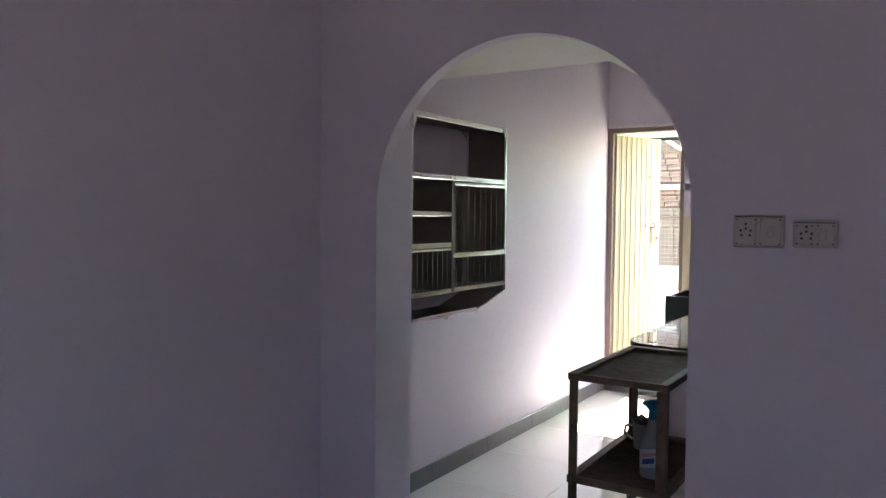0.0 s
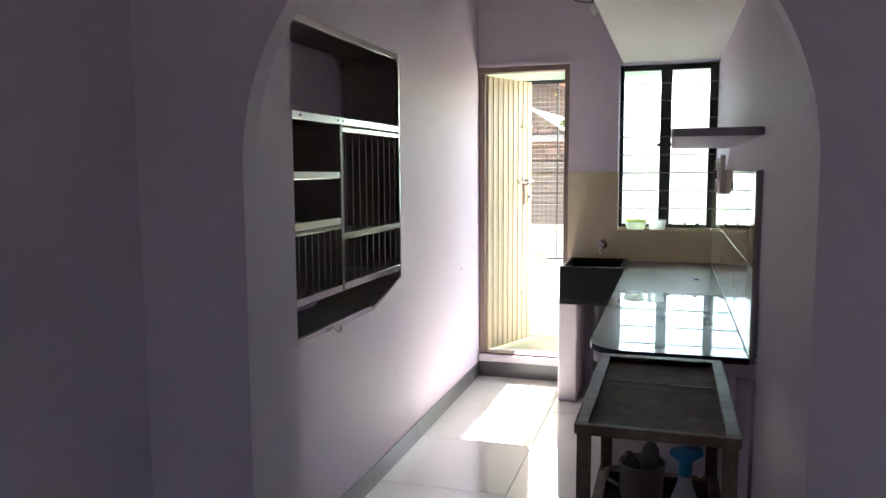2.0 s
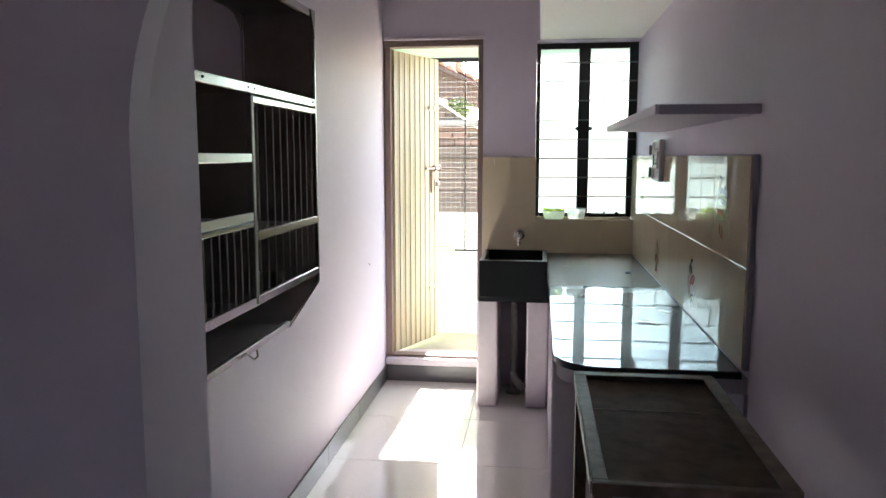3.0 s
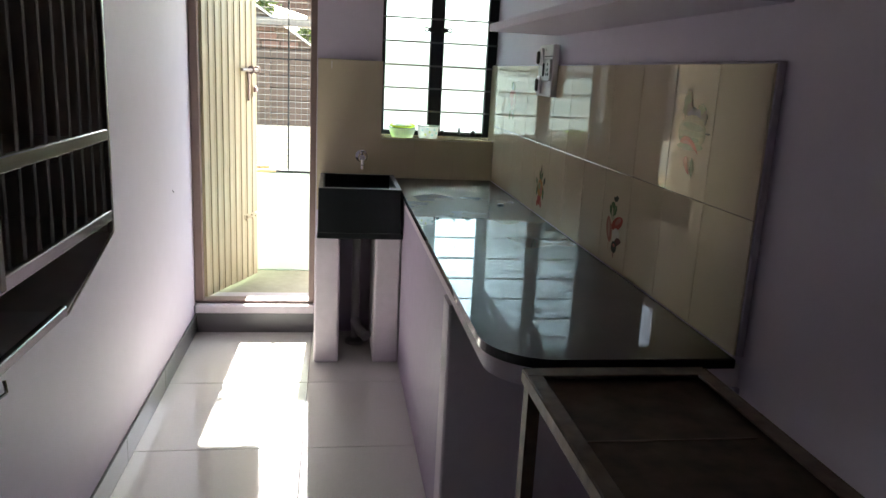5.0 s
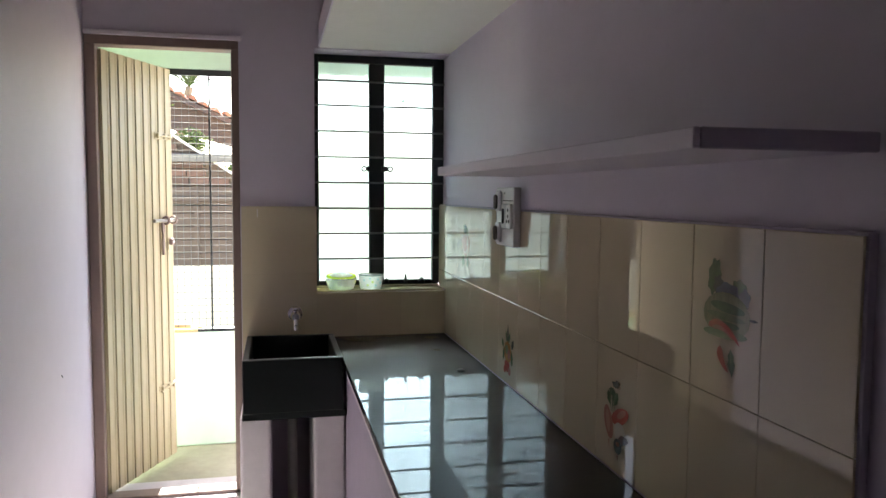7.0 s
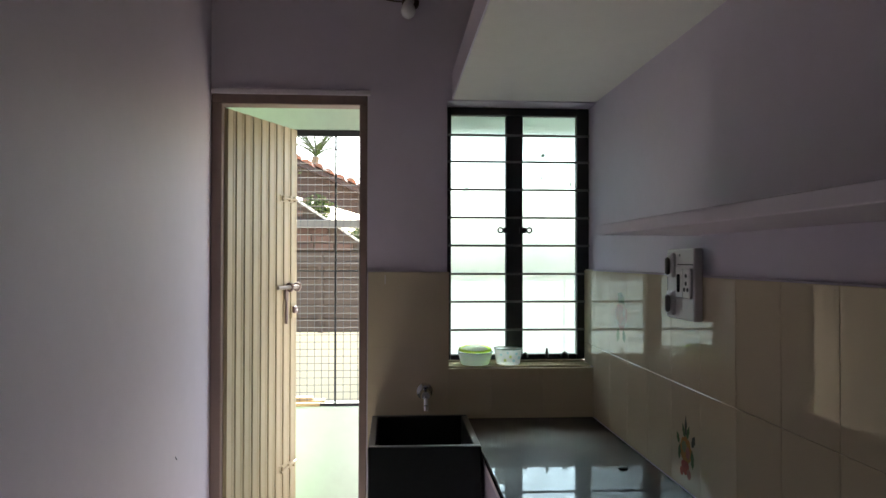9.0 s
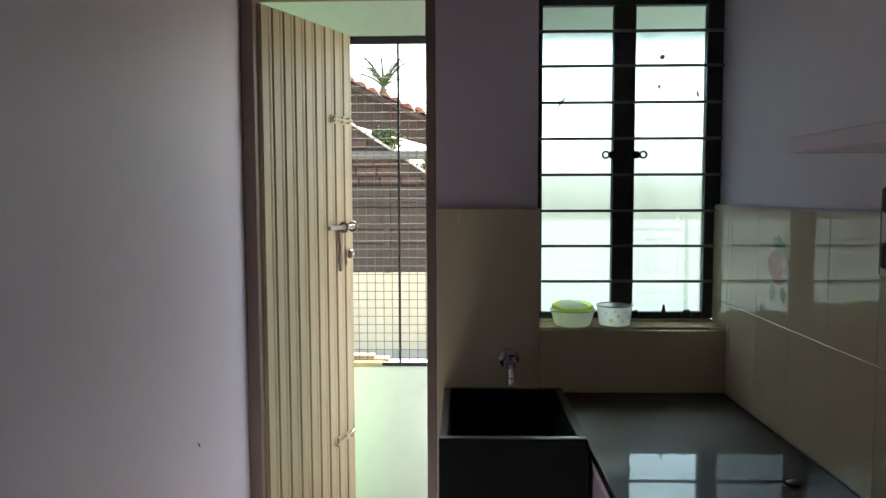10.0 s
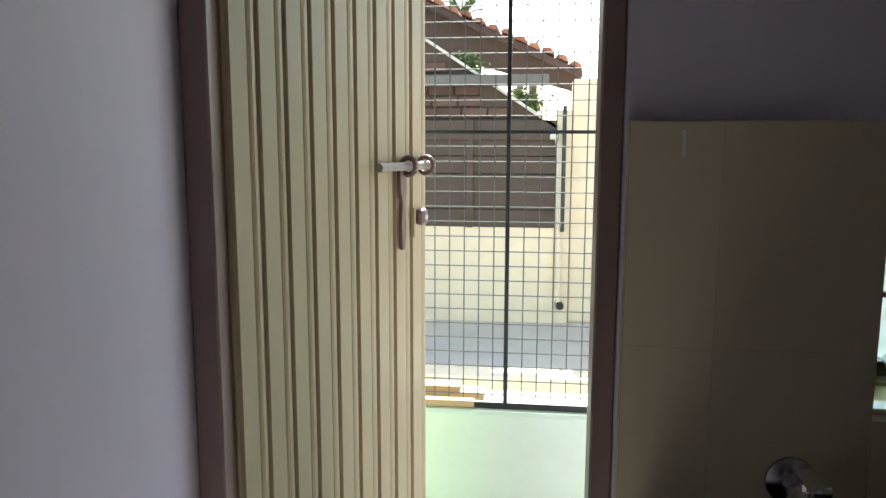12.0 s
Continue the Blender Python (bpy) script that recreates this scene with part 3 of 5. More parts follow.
counter = thing("granite_worktop", (-0.7, 5.0, 0.78), "polished black granite kitchen worktop with one rounded corner", "worktop")
slab = prism(counter_outline(0, XR - 0.021, 0.14, YE - 0.022), "z", CTOP - 0.021, CTOP)
bmesh.ops.bevel(slab, geom=[e for e in slab.edges if abs(e.verts[0].co.z - e.verts[1].co.z) < 1e-5 and e.verts[0].co.z > CTOP - 0.001], offset=0.004, segments=2, affect="EDGES", profile=0.5)
part("granite_slab", slab, GRANITE, counter)
part("cement_bed", prism(counter_outline(0.012, XR - 0.001, 0.13, YE - 0.001), "z", CTOP - 0.066, CTOP - 0.0215), PILLAR, counter, "lilac painted cement slab")
base = thing("masonry_counter", (-0.7, 5.0, 0), "lilac painted masonry base under the worktop", "counter")
bt = CTOP - 0.067
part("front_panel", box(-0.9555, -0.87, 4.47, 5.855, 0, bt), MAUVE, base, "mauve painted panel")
part("pier", box(-0.963, XR - 0.001, 4.36, 4.469, 0, bt, 0.006), PILLAR, base, "pale lilac pier")
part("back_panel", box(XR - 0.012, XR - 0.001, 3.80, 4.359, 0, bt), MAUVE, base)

# ---- sink ----
sx0, sx1, sy0, sy1, sz0, sz1 = -1.341, -0.970, 5.786, YE - 0.022, 0.648, 0.850
sink = thing("sink", ((sx0 + sx1) / 2, (sy0 + sy1) / 2, sz0), "black stone sink box set on two pillars", "sink")
part("front_wall", box(sx0, sx1, sy0, sy0 + 0.024, sz0, sz1, 0.003), SINK_STONE, sink)
part("back_wall", box(sx0, sx1, sy1 - 0.024, sy1, sz0, sz1, 0.003), SINK_STONE, sink)
part("side_wall", box(sx0, sx0 + 0.024, sy0 + 0.0245, sy1 - 0.0245, sz0, sz1, 0.003), SINK_STONE, sink)
part("side_wall", box(sx1 - 0.024, sx1, sy0 + 0.0245, sy1 - 0.0245, sz0, sz1, 0.003), SINK_STONE, sink)
part("basin_bottom", box(sx0 + 0.0245, sx1 - 0.0245, sy0 + 0.0245, sy1 - 0.0245, sz0 + 0.001, sz0 + 0.025), SINK_STONE, sink)
part("rim_edge", box(sx0 + 0.002, sx1 - 0.002, sy0 + 0.002, sy0 + 0.022, sz1 - 0.0005, sz1 + 0.002, 0.0008), BAR_IRON, sink, "grey worn front rim")
stand = thing("sink_stand", (-1.15, 6.1, 0), "two lilac white masonry pillars with a stone shelf", "sink stand")
for x0, x1 in ((-1.356, -1.240), (-1.078, -0.957)):
    part("pillar", box(x0, x1, 5.856, YE - 0.001, 0.0, 0.618, 0.012, segments=3), PILLAR, stand)
part("shelf_stone", box(-1.345, -0.957, 5.80, YE - 0.001, 0.6185, 0.6475, 0.004), SINK_STONE, stand)
pipe = thing("drain_pipe", (-1.15, 6.12, 0), "grey white plastic drain pipe with an elbow", "pipe")
part("pipe_upright", rod((-1.155, 6.14, 0.03), (-1.155, 6.14, 0.6185), 0.02, seg=16), PVC, pipe, smooth=True)
part("elbow", tube([(-1.155, 6.14, 0.12), (-1.135, 6.09, 0.085), (-1.10, 6.03, 0.07)], 0.026, seg=14), PVC, pipe, smooth=True)
part("foot", lathe([(0.05, 0), (0.05, 0.015), (0.03, 0.03)], (-1.155, 6.14, 0.0), 18), PVC, pipe)

# ---- tap ----
tx, tz = -1.136, 0.942
tap = thing("tap", (tx, YE - 0.02, tz), "chrome bib tap on the tiled wall", "tap")


def along_y(bm, at):
    bmesh.ops.transform(bm, matrix=Matrix.Translation(at) @ Matrix.Rotation(radians(90), 4, "X"), verts=bm.verts)
    return bm


part("flange", along_y(lathe([(0.033, 0), (0.032, 0.006), (0.019, 0.016)], seg=24), (tx, YE - 0.02, tz)), TAP_METAL, tap, smooth=True)
part("body", along_y(lathe([(0.015, 0), (0.015, 0.03), (0.021, 0.04), (0.021, 0.075), (0.016, 0.09)], seg=20), (tx, YE - 0.03, tz)), CHROME, tap, smooth=True)
part("spout", tube([(tx, YE - 0.10, tz), (tx, YE - 0.125, tz - 0.012), (tx, YE - 0.14, tz - 0.035), (tx, YE - 0.143, tz - 0.052)], 0.0095, seg=14), CHROME, tap, smooth=True)
part("spindle", rod((tx, YE - 0.088, tz + 0.01), (tx, YE - 0.088, tz + 0.028), 0.011, seg=14), CHROME, tap, smooth=True)
part("handle", box(tx - 0.012, tx + 0.012, YE - 0.135, YE - 0.075, tz + 0.028, tz + 0.043, 0.006, segments=2), CHROME, tap, smooth=True)

# ---- wall shelf ----
shelf = thing("wall_shelf", (-0.588, 4.53, 1.528), "thin masonry wall shelf with mauve painted edges, empty", "shelf")
part("slab", box(-0.705, XR - 0.001, 3.819, 5.285, 1.528, 1.553), LILAC, shelf)
part("front_edge", box(-0.715, -0.7053, 3.809, 5.295, 1.527, 1.554, 0.002), LILAC, shelf)
part("end_edge", box(-0.7048, XR - 0.001, 3.809, 3.8187, 1.527, 1.554, 0.003, segments=2), LILAC_EDGE, shelf, "mauve painted edge")
part("end_edge", box(-0.7048, XR - 0.001, 5.2853, 5.295, 1.527, 1.554, 0.003, segments=2), LILAC_EDGE, shelf, "mauve painted edge")


# ---- switchboards ----
SBX = XR - 0.0225
board = thing("switch_board", (XR, 5.28, 1.305), "white switch box with two sockets and two switches", "switchboard")
part("back_box", box(SBX - 0.024, SBX, 5.2150, 5.4020, 1.302, 1.492, 0.003), SWITCH_WHITE, board)
# Black strip drawn for the shadow along the far flank of the box.
part("box_flank", box(SBX - 0.0235, SBX - 0.0005, 5.4022, 5.4037, 1.304, 1.43), SWITCH_DARK, board, "dark strip for the shadow on the box flank")
soc = part("socket", box(SBX - 0.034, SBX - 0.0245, 5.2211, 5.2657, 1.36, 1.44, 0.003), SWITCH_WHITE, board)
for dy, dz in ((0.0, 0.02), (0.0, 0.0), (-0.011, -0.016), (0.011, -0.016)):
    part("socket_hole", rod((SBX - 0.0355, 5.2430 + dy, 1.40 + dz), (SBX - 0.0335, 5.2430 + dy, 1.40 + dz), 0.0055, seg=10), SWITCH_DARK, soc)
slot = part("switch", box(SBX - 0.034, SBX - 0.0245, 5.2688, 5.3157, 1.36, 1.44, 0.003), SWITCH_WHITE, board)
part("slot", box(SBX - 0.036, SBX - 0.0338, 5.2854, 5.2975, 1.376, 1.424, 0.004), SWITCH_DARK, slot)
for zz in (1.447, 1.345):
    sw = part("switch", box(SBX - 0.036, SBX - 0.0245, 5.3361, 5.3778, zz - 0.034, zz + 0.034, 0.004), SWITCH_WHITE, board)
    part("rocker", box(SBX - 0.048, SBX - 0.0365, 5.3445, 5.3626, zz - 0.026, zz + 0.022, 0.005), GREY_BEAM, sw)
part("seam_line", box(SBX - 0.0252, SBX - 0.0242, 5.2188, 5.3248, 1.448, 1.451), SWITCH_DARK, board)
part("screw", rod((SBX - 0.0255, 5.3096, 1.474), (SBX - 0.0238, 5.3096, 1.474), 0.004, seg=8), STEEL, board)

living = thing("switch_plate", (-0.18, YF, 1.33), "pair of off-white switch plates with sockets", "switchboard")
for x0, x1, z0, z1 in ((-0.313, -0.170, 1.318, 1.416), (-0.148, -0.030, 1.322, 1.400)):
    pl = part("plate", box(x0, x1, YF - 0.012, YF - 0.0005, z0, z1, 0.003), SWITCH_OLD, living)
    zc, h = (z0 + z1) / 2, (z1 - z0) / 2
    xs = x0 + 0.037
    part("socket", box(xs - 0.03, xs + 0.03, YF - 0.018, YF - 0.0125, zc - h + 0.008, zc + h - 0.008, 0.003), SWITCH_OLD, pl)
    for dx, dz in ((0, 0.022), (-0.014, 0.002), (0.014, 0.002), (-0.012, -0.012), (0.012, -0.012), (0, 0.008)):
        part("socket_hole", rod((xs + dx, YF - 0.0195, zc + dz), (xs + dx, YF - 0.0175, zc + dz), 0.004, seg=8), SWITCH_DARK, pl)
    xs = x1 - 0.037
    part("switch", box(xs - 0.03, xs + 0.03, YF - 0.018, YF - 0.0125, zc - h + 0.008, zc + h - 0.008, 0.003), SWITCH_OLD, pl)
    part("rocker", box(xs - 0.01, xs + 0.01, YF - 0.024, YF - 0.0185, zc - 0.018, zc + 0.018, 0.003), SWITCH_OLD, pl)
    for sx_ in (x0 + 0.012, (x0 + x1) / 2 - 0.008, (x0 + x1) / 2 + 0.008, x1 - 0.012):
        for sz_ in (z0 + 0.012, z1 - 0.014):
            part("screw", rod((sx_, YF - 0.0192, sz_), (sx_, YF - 0.0118, sz_), 0.0028, seg=8), GREY_BEAM, pl)
    part("shadow_gap", box(x0 + 0.006, x1 - 0.006, YF - 0.0135, YF - 0.0122, z1 - 0.007, z1 - 0.004), SWITCH_DARK, pl)

# ---- lamp holder and its cable ----
lamp = thing("bulb_holder", (-1.205, YE, 2.46), "white lamp holder with a small unlit bulb and loose cable", "lamp")
part("rose", along_y(lathe([(0.035, 0), (0.034, 0.02), (0.02, 0.03)], seg=20), (-1.195, YE - 0.001, 2.485)), VENT_WOOD, lamp, smooth=True)
part("holder", rod((-1.197, YE - 0.03, 2.48), (-1.203, YE - 0.06, 2.462), 0.017, seg=16), SWITCH_WHITE, lamp, smooth=True)
part("bulb", lathe([(0.006, -0.052), (0.022, -0.042), (0.03, -0.022), (0.024, 0.0), (0.014, 0.016)], (-1.205, YE - 0.07, 2.45), 20), LAMP_WHITE, lamp, smooth=True)
hang = [(-1.205 - 0.42 * k / 10, YE - 0.012, 2.485 + 0.24 * (k / 10) ** 1.6 - 0.02 * math.sin(math.pi * k / 10)) for k in range(11)]
part("cable", tube(hang, 0.0035, seg=6), VENT_WOOD, lamp)

# ---- steel plate rack on the left wall ----
RX, RY0, RY1, RZ0, RZ1 = -1.733, 3.215, 4.102, 0.925, 1.872
BXK = XL + 0.002
RCH = 1.006
rack = thing("plate_rack", (BXK, 3.65, RZ0), "wall-mounted stainless steel plate rack, empty", "kitchen rack")
# Sides run down to a chamfer towards the bottom tray.
CH = 0.30
for y, s in ((RY0, 1), (RY1, -1)):
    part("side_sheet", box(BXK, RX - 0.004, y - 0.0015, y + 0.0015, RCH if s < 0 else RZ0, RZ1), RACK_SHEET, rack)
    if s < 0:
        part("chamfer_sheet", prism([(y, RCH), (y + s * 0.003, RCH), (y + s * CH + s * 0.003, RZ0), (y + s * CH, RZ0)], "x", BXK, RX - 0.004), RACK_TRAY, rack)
        part("chamfer_edge", prism([(y - s * 0.004, RCH), (y + s * 0.008, RCH), (y + s * CH + s * 0.006, RZ0 - 0.004), (y + s * CH - s * 0.008, RZ0 - 0.004)], "x", RX - 0.004, RX), STEEL, rack)
    part("front_post", box(RX - 0.012, RX, y - 0.006, y + 0.006, RCH if s < 0 else RZ0, RZ1, 0.002), STEEL, rack)
    part("rear_post", box(BXK, BXK + 0.012, y - 0.006 + s * 0.012, y + 0.006 + s * 0.012, RCH, RZ1, 0.002), STEEL, rack)
    part("corner_plate", prism([(y, RZ1), (y + s * 0.045, RZ1), (y + s * 0.03, RZ1 - 0.03), (y + s * 0.008, RZ1 - 0.085), (y, RZ1 - 0.085)], "x", RX + 0.0005, RX + 0.003), STEEL, rack)
part("top_sheet", box(BXK, RX - 0.004, RY0, RY1, RZ1 - 0.004, RZ1 - 0.002), RACK_SHEET, rack)
part("top_rail", box(RX - 0.014, RX, RY0 + 0.007, RY1 - 0.007, RZ1 - 0.024, RZ1, 0.002), STEEL, rack)
YM = 3.56
Z_SHELF = 1.598


def rack_rail(y0, y1, z, h=0.024):
    part("rail", box(RX - 0.014, RX, y0, y1, z - h, z, 0.002), STEEL, rack)


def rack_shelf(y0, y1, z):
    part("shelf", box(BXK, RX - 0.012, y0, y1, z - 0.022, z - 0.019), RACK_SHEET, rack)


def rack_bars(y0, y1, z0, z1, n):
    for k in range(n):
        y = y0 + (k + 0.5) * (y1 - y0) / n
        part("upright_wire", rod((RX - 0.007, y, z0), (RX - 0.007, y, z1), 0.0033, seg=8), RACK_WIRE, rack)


rack_rail(RY0 + 0.007, RY1 - 0.007, Z_SHELF)
rack_shelf(RY0, RY1, Z_SHELF)
part("divider_post", box(RX - 0.016, RX + 0.001, YM - 0.009, YM + 0.009, 1.035, Z_SHELF - 0.025, 0.002), RACK_WIRE, rack)
part("divider_sheet", box(BXK + 0.004, RX - 0.017, YM - 0.0012, YM + 0.0012, 1.035, Z_SHELF - 0.023), RACK_SHEET, rack)
for z in (1.425, 1.277):
    rack_rail(RY0 + 0.007, YM - 0.01, z)
    rack_shelf(RY0, YM - 0.002, z)
rack_rail(RY0 + 0.007, YM - 0.01, 1.25, 0.012)
rack_bars(RY0 + 0.03, YM - 0.02, 1.052, 1.24, 7)
rack_rail(YM + 0.01, RY1 - 0.007, 1.568, 0.016)
rack_bars(YM + 0.015, RY1 - 0.01, 1.222, 1.555, 9)
rack_rail(YM + 0.01, RY1 - 0.007, 1.224)
rack_shelf(YM + 0.002, RY1, 1.224)
rack_bars(YM + 0.015, RY1 - 0.01, 1.058, 1.20, 9)
rack_rail(RY0 + 0.007, RY1 - 0.007, 1.056)
rack_shelf(RY0, RY1, 1.056)
part("tray_sheet", box(BXK, RX - 0.012, RY0, RY1 - CH, RZ0, RZ0 + 0.003), RACK_TRAY, rack)
part("tray_rail", box(RX - 0.014, RX, RY0, RY1 - CH, RZ0 - 0.004, RZ0 + 0.014, 0.002), STEEL, rack)
part("corner_gusset", prism([(RY1 - 0.002, RZ1 - 0.005)] + [(RY1 - 0.002 - 0.11 + 0.11 * math.sin(radians(a)), RZ1 - 0.005 - 0.11 + 0.11 * math.cos(radians(a))) for a in (0, 25, 50, 70, 90)], "x", BXK + 0.001, BXK + 0.006), RACK_SHEET, rack)
part("tray_hook", tube([(RX + 0.001, 3.47, RZ0 + 0.006), (RX + 0.02, 3.47, RZ0 - 0.01), (RX + 0.028, 3.475, RZ0 - 0.004), (RX + 0.024, 3.48, RZ0 + 0.012)], 0.0025, seg=6), STEEL, rack)
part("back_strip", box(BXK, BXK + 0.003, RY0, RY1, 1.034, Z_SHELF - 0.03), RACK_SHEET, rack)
for y in (RY0 + 0.07, YM - 0.02, YM + 0.02, RY1 - 0.03):
    part("rivet", rod((RX + 0.0002, y, Z_SHELF - 0.012), (RX + 0.002, y, Z_SHELF - 0.012), 0.0035, seg=8), BLACK_IRON, rack)

# ---- iron trolley ----
TX0, TX1, TY0, TY1, TZ = -0.909, -0.551, 3.056, 3.764, 0.830
trolley = thing("trolley", ((TX0 + TX1) / 2, (TY0 + TY1) / 2, 0), "worn brown angle-iron trolley with two sheet shelves", "trolley")
A = 0.034
for x, s in ((TX0, 1), (TX1, -1)):
    for y, q in ((TY0, 1), (TY1, -1)):
        lg = bmesh.new()
        xa, xb = sorted((x, x + s * A))
        ya, yb = sorted((y, y + q * 0.004))
        box(xa, xb, ya, yb, 0.0, TZ - 0.006, bm=lg)
        xa, xb = sorted((x, x + s * 0.004))
        ya, yb = sorted((y + q * 0.004, y + q * A))
        box(xa, xb, ya, yb, 0.0, TZ - 0.006, bm=lg)
        part("leg", lg, RUST_IRON, trolley)


def tray(z, lip, name):
    part(name, box(TX0 + 0.006, TX1 - 0.006, TY0 + 0.006, TY1 - 0.006, z - lip - 0.004, z - lip, 0.001), TROLLEY_SHEET, trolley, "worn grey sheet metal")
    part("rim", box(TX0 - 0.002, TX1 + 0.002, TY0 - 0.003, TY0 + 0.012, z - 0.005, z, 0.0015), RUST_IRON, trolley)
    part("rim", box(TX0 - 0.002, TX1 + 0.002, TY1 - 0.0305, TY1 + 0.003, z - 0.005, z, 0.0015), RUST_IRON, trolley)
    part("rim", box(TX0 - 0.003, TX0 + 0.026, TY0 + 0.0125, TY1 - 0.031, z - 0.005, z, 0.0015), RUST_IRON, trolley)
    part("rim", box(TX1 - 0.026, TX1 + 0.003, TY0 + 0.0125, TY1 - 0.031, z - 0.005, z, 0.0015), RUST_IRON, trolley)
    part("rim_side", box(TX0 - 0.003, TX1 + 0.003, TY0 - 0.0065, TY0 - 0.0032, z - 0.025, z, 0.001), RUST_IRON, trolley)
    part("rim_side", box(TX0 - 0.003, TX1 + 0.003, TY1 + 0.0032, TY1 + 0.0065, z - 0.025, z, 0.001), RUST_IRON, trolley)
    part("rim_side", box(TX0 - 0.0065, TX0 - 0.0032, TY0, TY1, z - 0.025, z, 0.001), RUST_IRON, trolley)
    part("rim_side", box(TX1 + 0.0032, TX1 + 0.0065, TY0, TY1, z - 0.025, z, 0.001), RUST_IRON, trolley)


tray(TZ, 0.018, "top_sheet")
TL = 0.448
tray(TL, 0.02, "lower_sheet")
part("sheet_seam", box(TX0 + 0.03, TX1 - 0.03, 3.506, 3.510, TZ - 0.018, TZ - 0.0165), RUST_IRON, trolley)
SH = TL - 0.02

# Spray bottle on the lower shelf.
bx, by_ = -0.658, 3.26
bottle = thing("spray_bottle", (bx, by_, SH), "clear spray bottle with blue trigger and blue liquid", "spray bottle")
part("bottle", lathe([(0.036, 0.001), (0.041, 0.008), (0.042, 0.09), (0.039, 0.125), (0.028, 0.165), (0.019, 0.192), (0.0145, 0.212), (0.0145, 0.228)], (bx, by_, SH), 24, sx=1.15, sy=0.75), CLEAR, bottle, smooth=True)
part("liquid", lathe([(0.033, 0.004), (0.038, 0.010), (0.038, 0.05)], (bx, by_, SH), 24, sx=1.15, sy=0.75), LIQUID, bottle, smooth=True)


def wrapped(u0, u1, z0_, z1_, lean, r_):
    """Leaning label band that follows the front of the oval bottle."""
    bm = bmesh.new()
    rows = []
    for k in range(9):
        u = u0 + (u1 - u0) * k / 8
        x_, y_ = bx + 1.15 * r_ * math.cos(radians(u)), by_ + 0.75 * r_ * math.sin(radians(u))
        rows.append((bm.verts.new((x_, y_, SH + z0_ + lean * k / 8)), bm.verts.new((x_, y_, SH + z1_ + lean * k / 8))))
    for p_, q_ in zip(rows, rows[1:]):
        bm.faces.new((p_[0], q_[0], q_[1], p_[1]))
    return bm


part("label_print", wrapped(215, 335, 0.035, 0.105, 0.02, 0.0428), LABEL_WHITE, bottle, "pale printed label", smooth=True)
part("label_print", wrapped(225, 325, 0.078, 0.092, 0.02, 0.0434), LABEL_PINK, bottle, "pink label band", smooth=True)
part("label_print", wrapped(235, 290, 0.052, 0.072, 0.012, 0.0434), LABEL_BLUE, bottle, "blue label block", smooth=True)
part("collar", lathe([(0.0165, 0.222), (0.0175, 0.227), (0.0165, 0.255)], (bx, by_, SH), 20), BLUE_PLASTIC, bottle, smooth=True)
trig = bmesh.new()
TG = SH + 0.017
prism([(bx - 0.040, TG + 0.258), (bx - 0.036, TG + 0.270), (bx - 0.005, TG + 0.279), (bx + 0.040, TG + 0.28), (bx + 0.045, TG + 0.264), (bx + 0.015, TG + 0.249), (bx + 0.012, TG + 0.236), (bx - 0.012, TG + 0.236), (bx - 0.018, TG + 0.25)], "y", by_ - 0.013, by_ + 0.013, trig)
bmesh.ops.bevel(trig, geom=trig.edges[:], offset=0.003, segments=2, affect="EDGES", profile=0.5)
part("trigger_head", trig, BLUE_PLASTIC, bottle, smooth=True)
part("trigger", prism([(bx + 0.026, TG + 0.25), (bx + 0.036, TG + 0.25), (bx + 0.032, TG + 0.225), (bx + 0.040, TG + 0.205), (bx + 0.032, TG + 0.205), (bx + 0.024, TG + 0.228)], "y", by_ - 0.007, by_ + 0.007), LABEL_WHITE, bottle)

# Mug of brushes and scouring things.
mx, my = -0.775, 3.60
mug = thing("metal_mug", (mx, my, SH), "dull grey metal mug holding scrubbing things", "mug")
part("body", lathe([(0.055, 0.001), (0.062, 0.006), (0.068, 0.11), (0.072, 0.115), (0.066, 0.116), (0.058, 0.02)], (mx, my, SH), 28), GREY_POT, mug, smooth=True)
part("handle", tube([(mx - 0.065, my, SH + 0.09), (mx - 0.10, my, SH + 0.085), (mx - 0.105, my, SH + 0.05), (mx - 0.066, my, SH + 0.03)], 0.006, seg=8), GREY_POT, mug, smooth=True)
scrub = thing("scrubbing_brush", (mx + 0.025, my, SH + 0.02), "grey rounded scrubbing brush standing in the mug", "brush")
part("head", lathe([(0.012, 0.0), (0.02, 0.06), (0.026, 0.11), (0.024, 0.14), (0.012, 0.158), (0.003, 0.16)], (mx + 0.025, my - 0.005, SH + 0.021), 18, sy=0.6), GREY_RAG, scrub, smooth=True)
pad = thing("scouring_cloth", (mx - 0.02, my, SH + 0.03), "folded grey cloth with pale edge in the mug", "cloth")
cl = bmesh.new()
for k, (dx, h, tilt) in enumerate(((-0.03, 0.12, 0.25), (-0.012, 0.13, 0.5), (0.004, 0.115, 0.6))):
    prism([(mx + dx - 0.01, SH + 0.03), (mx + dx + 0.012, SH + 0.03), (mx + dx + 0.012 - tilt * 0.05, SH + h), (mx + dx - 0.004 - tilt * 0.05, SH + h + 0.008), (mx + dx - 0.014 - tilt * 0.05, SH + h)], "y", my - 0.03 + 0.006 * k, my + 0.03 - 0.004 * k, cl)
part("folds", cl, GREY_RAG, pad, smooth=True)
coil = thing("cable_coil", (-0.79, 3.36, SH), "loose coil of black cable lying on the shelf", "cable")
rng = random.Random(4)
pts = []
